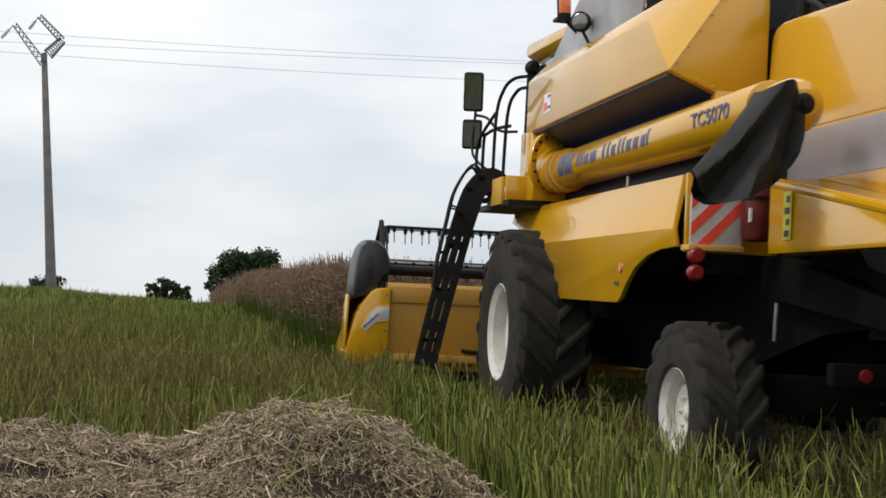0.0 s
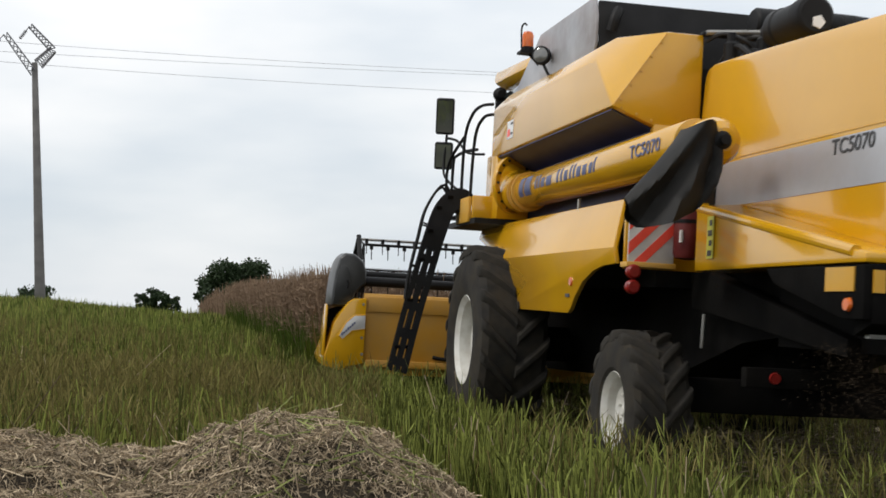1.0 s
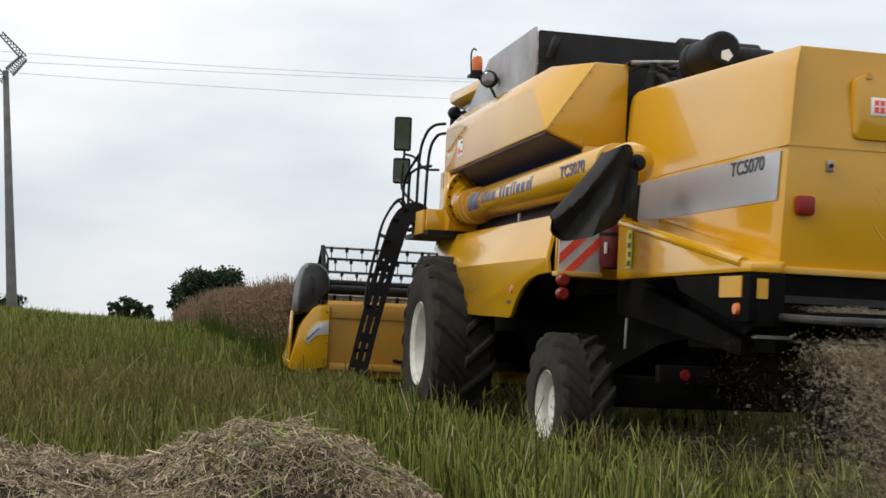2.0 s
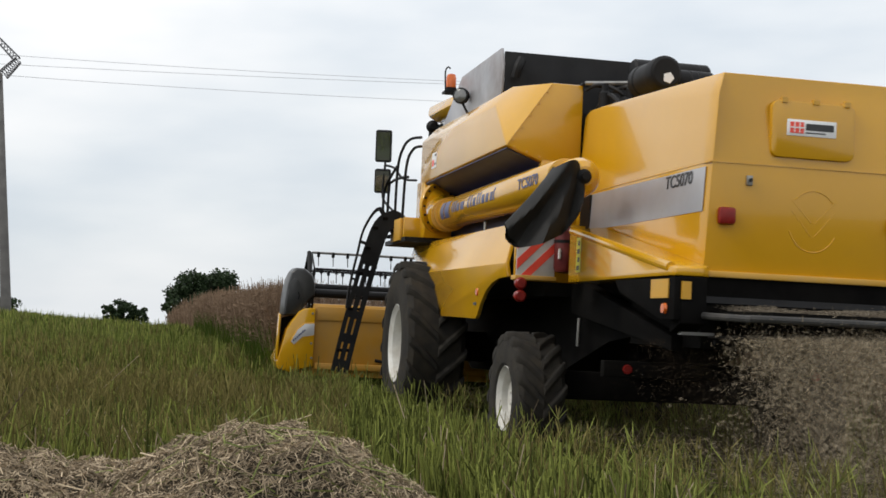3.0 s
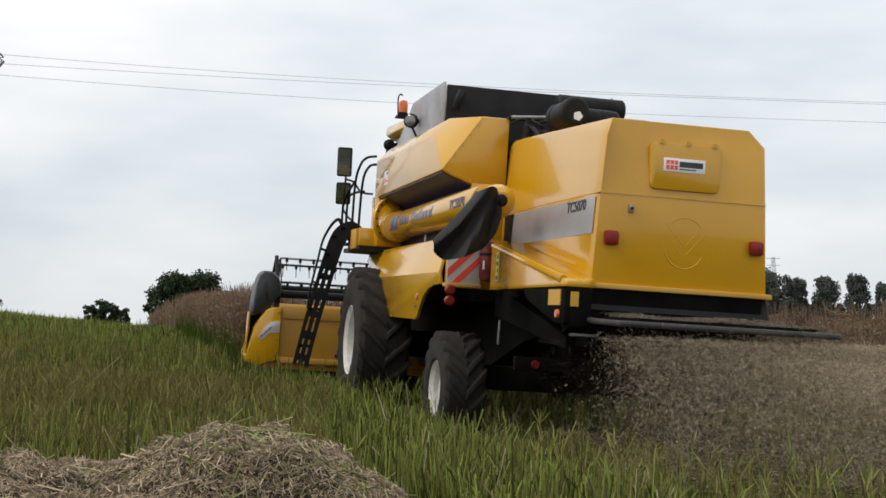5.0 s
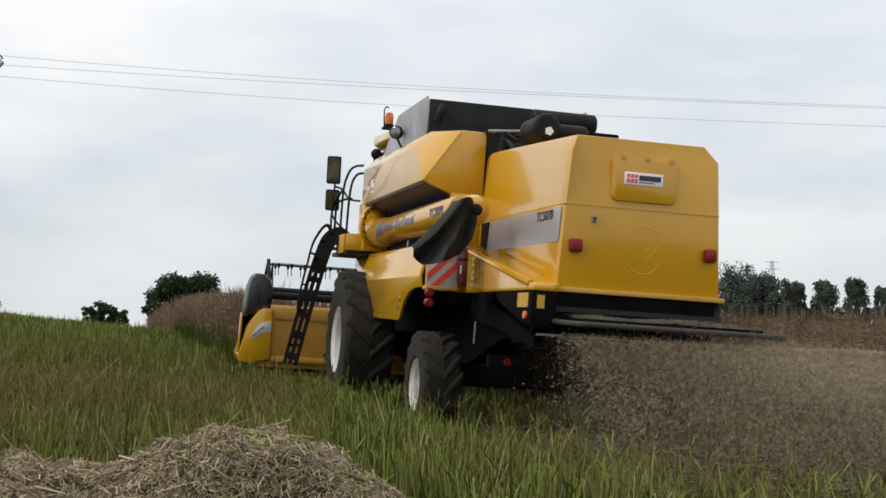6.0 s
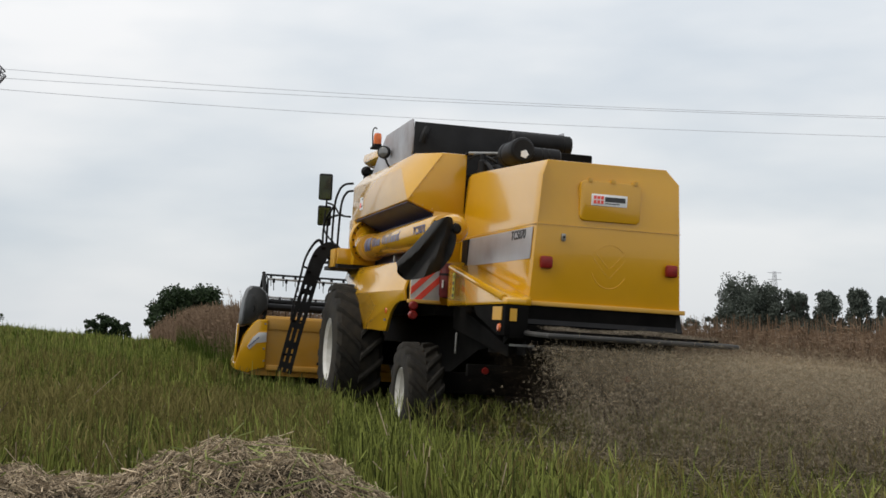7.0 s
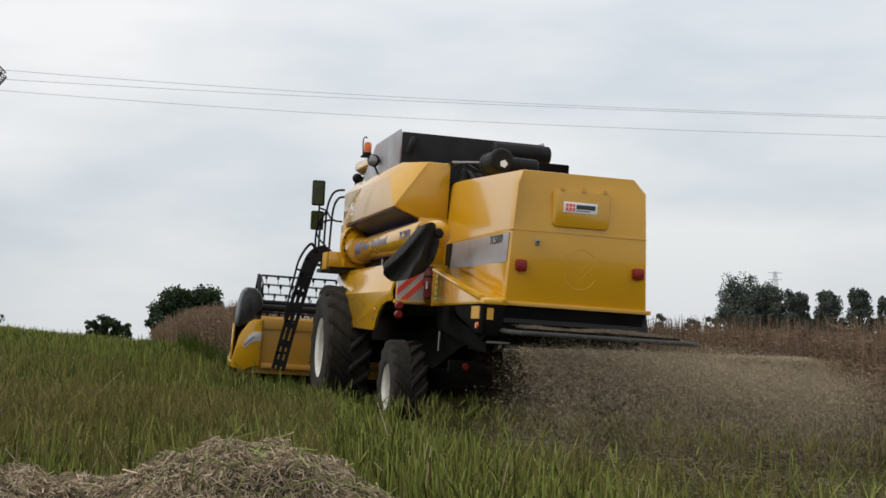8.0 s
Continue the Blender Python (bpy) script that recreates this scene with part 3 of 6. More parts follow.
    box(bm, -0.68, -0.10, -3.23, -3.16, 3.075, 3.10)
    part("deck_edge", bm, BLACK, H, "black edge strip of the engine deck", bevel=0.006)


def unloading_auger():
    bm = nb()
    tube(bm, [(-1.15, -0.22, 2.147), (-1.15, -4.42, 2.147)], 0.152, 32)
    pipe = part("auger_tube", bm, YELLOW, H, "yellow unloading tube", bevel=0.004)
    for y in (-0.30, -0.46):
        bm = nb()
        lathe(bm, [(0.152, -0.012), (0.176, -0.012), (0.176, 0.012), (0.152, 0.012)], (-1.15, y, 2.147), 32, "y", caps=False)
        part("flange", bm, YELLOW_DULL, pipe)
    # the elbow turns inwards to a bolted ring on the tank's front column
    bm = nb()
    tube(bm, smooth_path([(-1.15, -0.24, 2.147), (-1.15, -0.05, 2.16), (-1.12, 0.12, 2.21), (-1.02, 0.24, 2.25), (-0.9, 0.28, 2.26)], 6), 0.172, 28)
    part("front_elbow", bm, YELLOW, H, "yellow auger elbow")
    turn = pose(-1.19, 0.06, 2.24, 0, 0, 36)
    bm = nb()
    lathe(bm, [(0.20, -0.02), (0.265, -0.02), (0.265, 0.02), (0.20, 0.02)], (0, 0, 0), 40, "y", caps=False)
    ring = part("elbow_ring", bm, YELLOW, H, "bolted yellow ring round the elbow", at=turn, bevel=0.004)
    for k in range(16):
        bm = nb()
        a = 2 * math.pi * k / 16
        lathe(bm, [(0.013, 0.0), (0.011, -0.014)], (0.233 * math.cos(a), -0.02, 0.233 * math.sin(a)), 7, "y")
        part("bolt", bm, BLACK, ring)
    bm = nb()
    lathe(bm, [(0.001, -0.20), (0.07, -0.19), (0.115, -0.15), (0.142, -0.09), (0.152, -0.02), (0.152, 0.12)], (-1.085, -4.50, 2.147), 30, "y")
    part("rear_elbow", bm, YELLOW, H, "rounded yellow end of the unloading tube")
    bm = nb()
    lathe(bm, [(0.055, 0.0), (0.055, -0.035), (0.03, -0.05), (0.03, -0.075)], (-1.10, -4.67, 2.14), 14, "y")
    part("end_bearing", bm, BLACK, H)
    # brand bars and model number on the tube
    # emblem and name as plain shapes: strokes of tall and low letters
    letters = ((-1.20, 0.055, 1), (-1.30, 0.055, 1), (-1.42, 0.10, 0), (-1.60, 0.14, 0), (-1.86, 0.05, 1), (-1.97, 0.05, 1), (-2.09, 0.09, 0), (-2.22, 0.045, 1), (-2.31, 0.045, 1), (-2.43, 0.10, 0), (-2.58, 0.10, 0), (-2.73, 0.08, 0), (-2.82, 0.045, 1))
    for k, (y, w, tall) in enumerate(((-0.70, 0.14, 2), (-0.92, 0.20, 2)) + letters):
        bm = nb()
        lo, hi = ((-26, 38), (-12, 16), (-12, 28))[2 if tall == 1 else (0 if tall == 2 else 1)]
        ring0, ring1 = [], []
        for e0, rr in ((0, 0.1535), (1, 0.150)):
            for i in range(8):
                f = i / 7 if not e0 else 1 - i / 7
                a = radians(180 - (lo + (hi - lo) * f) + 4)
                # letters lean back a little
                slant = 0.03 * (f - 0.5)
                ring0.append((-1.15 + rr * math.cos(a), y - w / 2 - slant, 2.147 + rr * math.sin(a)))
                ring1.append((-1.15 + rr * math.cos(a), y + w / 2 - slant, 2.147 + rr * math.sin(a)))
        loft(bm, [ring0, ring1])
        part("emblem_bar" if tall == 2 else "name_bar", bm, BLUE, pipe, "blue lettering shown as a plain bar")
    lettering("model_number", "TC5070", 0.118, BLUE, pipe, pose(-1.304, -3.90, 2.155, 90, 0, -90), "blue model number", squeeze=1.5)
    # the sleeve hangs out and down from the end of the tube, in folds
    bm = nb()
    rings = []
    across = [-1.0, -0.8, -0.35, 0.3, 1.0]
    for i in range(19):
        t = i / 18
        ring = []
        for k in range(64):
            a = 2 * math.pi * k / 64
            s = math.cos(a)
            # from the elbow's shoulder to the slanting hem
            x0, z0 = -1.205 + 0.085 * s, 2.215 + 0.03 * (1 - s * s) + 0.01 * s
            x1 = float(np.interp(s, across, [-1.655, -1.63, -1.52, -1.22, -1.07]))
            z1 = float(np.interp(s, across, [1.775, 1.68, 1.60, 1.705, 1.97]))
            sag = 0.03 * math.sin(math.pi * t)
            x, z = x0 + (x1 - x0) * t + sag * (0.5 + 0.5 * s), z0 + (z1 - z0) * t - 0.4 * sag
            depth = (0.21 - 0.12 * t) * math.sin(a)
            pleat = abs((s * 1.25 + 0.35 * t + 0.3) % 1.0 - 0.5) - 0.25
            fold = 0.30 * t * pleat + 0.035 * t * noise.noise((4 * s, 3 * t, 1.0 if depth < 0 else 5.0)) + 0.02 * math.sin(3.1 * s + 4 * t)
            ring.append(Vector((x, -4.57 + depth + fold, z + 0.04 * t * pleat)))
        rings.append(ring)
    inner = [[c0 + (p - c0) * 0.93 for p in r] for r in rings[::-1] for c0 in [sum(r, Vector()) / len(r)]]
    loft(bm, rings + inner, caps=False)
    part("rubber_sleeve", bm, CLOTH, H, "black rubber sleeve hanging in folds from the tube", sharp=40)


def side_shields():
    out = [(1.16, 1.895), (1.12, 1.775), (0.86, 1.73), (0.50, 1.66), (0.10, 1.60), (-0.20, 1.54), (-0.33, 1.42), (-0.44, 1.26), (-0.52, 1.13), (-0.60, 1.10), (-2.24, 1.085), (-2.32, 1.12),
           (-2.45, 1.205), (-2.68, 1.315), (-2.95, 1.388), (-3.2, 1.42), (-3.47, 1.43), (-3.45, 1.54), (-3.25, 1.885)]
    for side in (1, -1):
        bm = nb()

        def sx(z, d):
            return side * (float(np.interp(z, [1.09, 1.54, 1.885], [-1.275, -1.335, -1.205])) + d)
        rings = [[(sx(z, 0.0), y, z) for y, z in out], [(sx(z, 0.035), y, z) for y, z in out]]
        a = [[bm.verts.new(p) for p in r] for r in rings]
        n = len(out)
        # upper and lower panels meet in a crease
        up, low = [0, 1, 2, 3, 4, 5, 17, 18], [5, 6, 7, 8, 9, 10, 11, 12, 13, 14, 15, 16, 17]
        for r in a:
            bm.faces.new([r[i] for i in up])
            bm.faces.new([r[i] for i in low])
        for i in range(n):
            bm.faces.new((a[0][i], a[0][(i + 1) % n], a[1][(i + 1) % n], a[1][i]))
        shield = part("side_shield", bm, YELLOW, H, "yellow side shield with a wheel arch", bevel=0.006)
        bm = nb()
        prism(bm, [(side * -1.20, 1.845), (side * -1.20, 1.875), (side * -0.9, 1.875), (side * -0.9, 1.845)], "y", -3.23, 0.87)
        part("shield_top", bm, YELLOW_DULL, H)
        bm = nb()
        box(bm, side * -1.28, side * -0.70, -3.53, -3.50, 1.40, 1.87)
        part("shield_end", bm, YELLOW, H, bevel=0.005)
        bm = nb()
        lathe(bm, [(0.035, 0), (0.03, -0.014 * side)], (side * -1.303, -2.40, 1.32), 14, "x")
        part("side_marker", bm, LENS_ORANGE, shield, "small orange marker lamp")
        bm = nb()
        box(bm, side * -1.298, side * -1.285, -2.33, -2.23, 1.205, 1.23)
        part("small_print", bm, INK, shield)
        bm = nb()
        tube(bm, [(side * -1.2, -2.15, 1.87), (side * -1.2, -2.15, 1.96)], 0.014, 7)
        part("pin", bm, STEEL, H)


def rear_quarter():
    for side in (1, -1):
        bm = nb()
        box(bm, side * -1.30, side * -0.985, -3.665, -3.650, 1.44, 1.76)
        board = part("warning_board", bm, WHITE, H, "red and white striped warning board", bevel=0.002)
        for k in range(3):
            bm = nb()
            z0 = 1.445 + 0.16 * k - 0.12
            pts = []
            for x, z in ((-1.298, z0), (-0.987, z0 + 0.31), (-0.987, z0 + 0.39), (-1.298, z0 + 0.08)):
                pts.append((x, z))
            # keep the stripe within the board
            poly = clip_band(pts, 1.443, 1.757)
            if len(poly) > 2:
                prism(bm, [(side * x, z) for x, z in poly], "y", -3.669, -3.664)
                part("stripe", bm, RED, board, "red stripe")
            else:
                bm.free()
        bm = nb()
        box(bm, side * -1.31, side * -0.97, -3.68, -3.54, 1.405, 1.44)
        part("board_ledge", bm, YELLOW_DULL, H, bevel=0.004)
        for z in (1.375, 1.275):
            bm = nb()
            lathe(bm, [(0.048, 0), (0.048, -0.04), (0.035, -0.055)], (side * -1.265, -3.66, z), 16, "y")
            part("rear_lamp", bm, LENS_RED, H, "round red lamp under the board")
        if side < 0:
            continue
        # inclined brace to the hood
        bm = nb()
        loft(bm, [[(side * -0.99, -4.05, 1.385), (side * -0.99, -4.05, 1.80), (side * -0.70, -4.05, 1.83), (side * -0.70, -4.05, 1.385)],
                  [(side * -0.97, -6.10, 1.395), (side * -0.97, -6.10, 1.46), (side * -0.70, -6.10, 1.47), (side * -0.70, -6.10, 1.395)],
                  [(side * -0.96, -6.20, 1.395), (side * -0.96, -6.20, 1.445), (side * -0.78, -6.20, 1.45), (side * -0.78, -6.20, 1.395)]])
        part("brace_panel", bm, YELLOW, H, "yellow inclined brace panel", bevel=0.014)
        bm = nb()
        tube(bm, [(side * -0.965, -4.06, 1.785), (side * -0.95, -6.08, 1.45)], 0.034, 12)
        part("brace_ridge", bm, YELLOW, H, "rounded upper edge of the brace")
        bm = nb()
        box(bm, side * -0.993, side * -0.997, -4.36, -4.26, 1.46, 1.72)
        tag = part("warning_label", bm, LABEL_OLIVE, H, "upright yellow warning label with black signs")
        for k in range(4):
            bm = nb()
            box(bm, side * -0.996, side * -1.0, -4.34, -4.28 - 0.02 * (k % 2), 1.475 + 0.062 * k, 1.51 + 0.062 * k)
            part("print_bar", bm, INK, tag)
        bm = nb()
        prism(bm, [(-5.1, 1.385), (-6.22, 1.385), (-6.22, 1.12), (-6.0, 1.12), (-5.2, 1.30)], "x", side * -0.975, side * -0.93)
        part("black_panel", bm, CHASSIS, H, "black lower rear panel", bevel=0.006)
        bm = nb()
        box(bm, side * -0.983, side * -0.975, -6.13, -5.83, 1.255, 1.375)
        part("side_reflector", bm, YELLOW_DULL, H, "yellow reflector plate")
        bm = nb()
        box(bm, side * -0.93, side * -0.87, -6.235, -6.22, 1.25, 1.36)
        part("rear_label", bm, YELLOW_DULL, H)
        bm = nb()
        lathe(bm, [(0.036, 0), (0.03, -0.02 * side)], (side * -0.977, -6.08, 1.19), 14, "x")
        part("orange_lamp", bm, LENS_ORANGE, H, "orange side lamp")
        bm = nb()
        prism(bm, [(-6.22, 1.39), (-6.22, 1.10), (-6.05, 1.04), (-6.05, 1.39)], "x", side * -0.93, side * -0.76)
        part("rear_bracket", bm, CHASSIS, H, bevel=0.006)
    bm = nb()
    lathe(bm, [(0.04, 0.17), (0.085, 0.14), (0.092, 0.12), (0.092, -0.16), (0.08, -0.19), (0.03, -0.2)], (-0.915, -3.72, 1.67), 20, "z")
    ext = part("extinguisher_cover", bm, EXT_RED, H, "dusty dark red extinguisher cover")
    bm = nb()
    lathe(bm, [(0.094, -0.012), (0.097, -0.012), (0.097, 0.012), (0.094, 0.012)], (-0.915, -3.72, 1.72), 20, "z", caps=False)
    part("strap", bm, BLACK, ext)
    bm = nb()
    box(bm, -0.995, -0.98, -3.80, -3.78, 1.58, 1.66)
    part("latch", bm, STICKER, ext)


def clip_band(pts, lo, hi):
    """A polygon of (x, z) kept between two heights."""
    for keep, lim in ((lambda z: z >= lo, lo), (lambda z: z <= hi, hi)):
        out = []
        for i, a in enumerate(pts):
            b = pts[(i + 1) % len(pts)]
            if keep(a[1]):
                out.append(a)
            if keep(a[1]) != keep(b[1]):
                t = (lim - a[1]) / (b[1] - a[1])
                out.append((a[0] + (b[0] - a[0]) * t, lim))
        pts = out
        if not pts:
            break
    return pts


def spreader():
    bm = nb()
    path = [(-0.66, -5.95, 1.17), (-0.755, -6.10, 1.16), (-0.775, -6.35, 1.15), (-0.745, -6.78, 1.14), (-0.62, -6.92, 1.14), (0.75, -6.92, 1.14), (0.96, -6.75, 1.14), (1.02, -6.35, 1.15), (0.98, -6.10, 1.16), (0.86, -5.95, 1.17)]
    tube(bm, smooth_path(path, 5), 0.023, 10)
    hoop = part("spreader_hoop", bm, HOOP, H, "black tubular guard hoop around the straw spreader")
    bm = nb()
    prism(bm, [(-0.64, -5.95), (-0.70, -6.4), (-0.60, -6.82), (0.78, -6.82), (0.95, -6.4), (0.9, -5.95)], "z", 1.165, 1.185)
    part("spreader_deck", bm, CHASSIS, H, "dark deck covered with chaff")
    rng = np.random.RandomState(5)
    n = 3000
    a = np.stack([rng.uniform(-0.62, 0.85, n), rng.uniform(-6.75, -5.98, n), 1.19 + rng.rand(n) * 0.03], 1)
    a[:, 2] += 0.012 * np.sin(a[:, 0] * 6)
    d = rng.normal(size=(n, 3)) * [1, 1, 0.25]
    d = d / np.linalg.norm(d, axis=1, keepdims=True) * rng.uniform(0.01, 0.04, (n, 1))
    v, f = sticks(np.stack([a - d / 2, a + d / 2], 1), np.full((n, 2), 0.0016))
    ob = new("chaff_layer", mesh_from("chaff_layer", v, f, [DECK_CHAFF]))
    ob.parent = H
    tagged(ob, "straw bits lying on the deck", kind="stuff")
    for x in (-0.42, 0.46):
        blades = []
        bm = nb()
        lathe(bm, [(0.05, 0.16), (0.05, 0.02), (0.36, 0.0), (0.36, -0.012), (0.05, -0.02)], (x, -6.38, 1.03), 28, "z")
        for k in range(6):
            a = k * math.pi / 3
            blade = nb()
            tube(blade, [(x + 0.08 * math.cos(a), -6.38 + 0.08 * math.sin(a), 1.0), (x + 0.35 * math.cos(a), -6.38 + 0.35 * math.sin(a), 0.99)], 0.02, 5)
            blades.append(blade)
        disc = part("spreader_disc", bm, CHASSIS, H, "dark spinning spreader disc")
        for blade in blades:
            part("blade", blade, CHASSIS, disc)
    bm = nb()
    box(bm, -0.88, -0.66, -6.12, -6.07, 1.03, 1.05)
    part("spreader_bracket", bm, STEEL, H)
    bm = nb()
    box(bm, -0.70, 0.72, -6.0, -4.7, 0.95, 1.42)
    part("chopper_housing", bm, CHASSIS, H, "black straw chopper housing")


def undercarriage():
    # underbody parts take the black that already holds their shade
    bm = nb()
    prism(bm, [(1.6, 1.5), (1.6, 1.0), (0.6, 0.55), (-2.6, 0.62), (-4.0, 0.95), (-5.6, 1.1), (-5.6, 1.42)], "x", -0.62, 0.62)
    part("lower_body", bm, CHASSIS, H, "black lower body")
    for side in (1, -1):
        bm = nb()
        tube(bm, [(side * 0.3, 0, 0.80), (side * 1.2, 0, 0.80)], 0.16, 14)
        part("front_axle", bm, CHASSIS, H)
        bm = nb()
        prism(bm, [(-3.45, 1.40), (-3.75, 1.40), (-5.7, 1.02), (-5.7, 0.92), (-3.5, 1.16)], "x", side * -0.78, side * -0.66)
        part("frame_rail", bm, CHASSIS, H, bevel=0.01)
        bm = nb()
        tube(bm, [(side * -0.80, -3.78, 1.12), (side * -0.80, -3.76, 0.90)], 0.012, 8)
        part("hydraulic_rod", bm, STEEL, H)
        bm = nb()
        box(bm, side * -0.60, side * -0.52, -4.05, -4.02, 0.98, 1.10)
        part("orange_tag", bm, LENS_ORANGE, H)
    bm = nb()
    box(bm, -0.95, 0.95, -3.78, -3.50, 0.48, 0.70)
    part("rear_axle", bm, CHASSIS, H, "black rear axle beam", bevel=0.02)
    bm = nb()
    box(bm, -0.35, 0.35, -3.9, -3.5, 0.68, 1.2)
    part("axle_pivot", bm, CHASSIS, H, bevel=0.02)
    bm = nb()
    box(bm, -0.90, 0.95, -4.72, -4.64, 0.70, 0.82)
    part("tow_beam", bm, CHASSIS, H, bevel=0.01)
    for x in (-0.72, 0.76):
        bm = nb()
        lathe(bm, [(0.036, 0), (0.032, -0.015)], (x, -4.72, 0.76), 16, "y")
        part("round_reflector", bm, LENS_RED, H, "small round red reflector")


def tread_lug(r, w, lug_h, skew, side):
    """One slanting lug of a tyre whose axis is x."""
    bm = nb()
    rings = []
    for s, xx in ((0.0, 0.01), (0.35, 0.18), (0.7, 0.36), (0.9, 0.465), (1.0, 0.50)):
        x, a, rr = side * xx * w, -skew * s, r - (0.055 * r if s == 1.0 else 0.012 * r if s == 0.9 else 0.0) + lug_h
        half = 0.028 / r * 1.35
        rings.append([(x, (rr + dr) * math.cos(a + da), (rr + dr) * math.sin(a + da))
                      for da, dr in ((-half * 1.5, -lug_h - 0.015), (-half * 0.95, -0.3 * lug_h), (-half * 0.6, 0), (half * 0.6, 0), (half * 0.95, -0.3 * lug_h), (half * 1.5, -lug_h - 0.015))])
    loft(bm, rings)
    return mesh_of("tread_lug", bm, RUBBER, sharp=50)


def wheel(name, label, r, w, rim_r, lugs, lug_h, skew, side, mirror_dish):
    """A driven wheel about the origin, axis x; side is the way its outer face looks."""
    bm = nb()
    # hub disc with dish and bolts
    s = side
    lathe(bm, [(0.001, s * (w * 0.5 - mirror_dish)), (rim_r * 0.28, s * (w * 0.5 - mirror_dish)), (rim_r * 0.34, s * (w * 0.5 - mirror_dish - 0.02)), (rim_r * 0.62, s * (w * 0.5 - mirror_dish * 0.85)),
               (rim_r * 0.84, s * (w * 0.5 - mirror_dish - 0.05)), (rim_r * 0.88, s * (w * 0.5 - 0.05)), (rim_r * 0.93, s * (w * 0.5 - 0.035)), (rim_r * 0.99, s * (w * 0.5 - 0.012)), (rim_r * 1.02, s * (w * 0.5 - 0.02)),
               (rim_r * 0.96, s * (w * 0.5 - 0.06)), (rim_r * 0.9, -s * w * 0.45), (rim_r * 0.5, -s * w * 0.3), (0.001, -s * w * 0.3)], (0, 0, 0), 48, "x")
    hub = part(name, bm, RIM, H, label)
    bm = nb()
    k = [(rim_r * 0.98, s * (w * 0.5 - 0.02)), (rim_r * 1.10, s * w * 0.505), (rim_r * 1.10 + (r - rim_r) * 0.42, s * w * 0.53), (r * 0.93, s * w * 0.485), (r * 0.985, s * w * 0.40), (r, 0.0),
         (r * 0.985, -s * w * 0.40), (r * 0.93, -s * w * 0.485), (rim_r * 1.10 + (r - rim_r) * 0.42, -s * w * 0.53), (rim_r * 1.1, -s * w * 0.505), (rim_r * 0.95, -s * w * 0.45)]
    lathe(bm, k, (0, 0, 0), 56, "x", caps=False)
    part("tyre", bm, RUBBER, hub, "dusty black tyre with chevron lugs")
    for way in (-1, 1):
        me = tread_lug(r, w, lug_h, skew, way)
        for k in range(lugs):
            lug = new("tread_lug", me)
            lug.parent, lug.matrix_basis = hub, Matrix.Rotation(2 * math.pi * (k + (0.5 if way > 0 else 0)) / lugs, 4, "X")
    bm = nb()
    lathe(bm, [(rim_r * 0.16, s * (w * 0.5 - mirror_dish - 0.01)), (rim_r * 0.15, s * (w * 0.5 - mirror_dish + 0.015)), (rim_r * 0.10, s * (w * 0.5 - mirror_dish + 0.025))], (0, 0, 0), 20, "x")
    part("hub_cap", bm, RIM, hub, "white hub cap")
    for i in range(8):
        bm = nb()
        a = i * math.pi / 4
        lathe(bm, [(0.012, s * (w * 0.5 - mirror_dish - 0.02)), (0.010, s * (w * 0.5 - mirror_dish + 0.012))], (0, rim_r * 0.45 * math.cos(a), rim_r * 0.45 * math.sin(a)), 8, "x")
        part("bolt", bm, RIM, hub)
    # added disc that darkens the rim's white inner face
    bm = nb()
    lathe(bm, [(rim_r * 0.95, -s * w * 0.42), (rim_r * 0.95, -s * w * 0.46), (rim_r * 0.4, -s * w * 0.47)], (0, 0, 0), 30, "x")
    part("inner_dark_disc", bm, CHASSIS, hub, "black disc added over the wheel's inner face")
    return hub


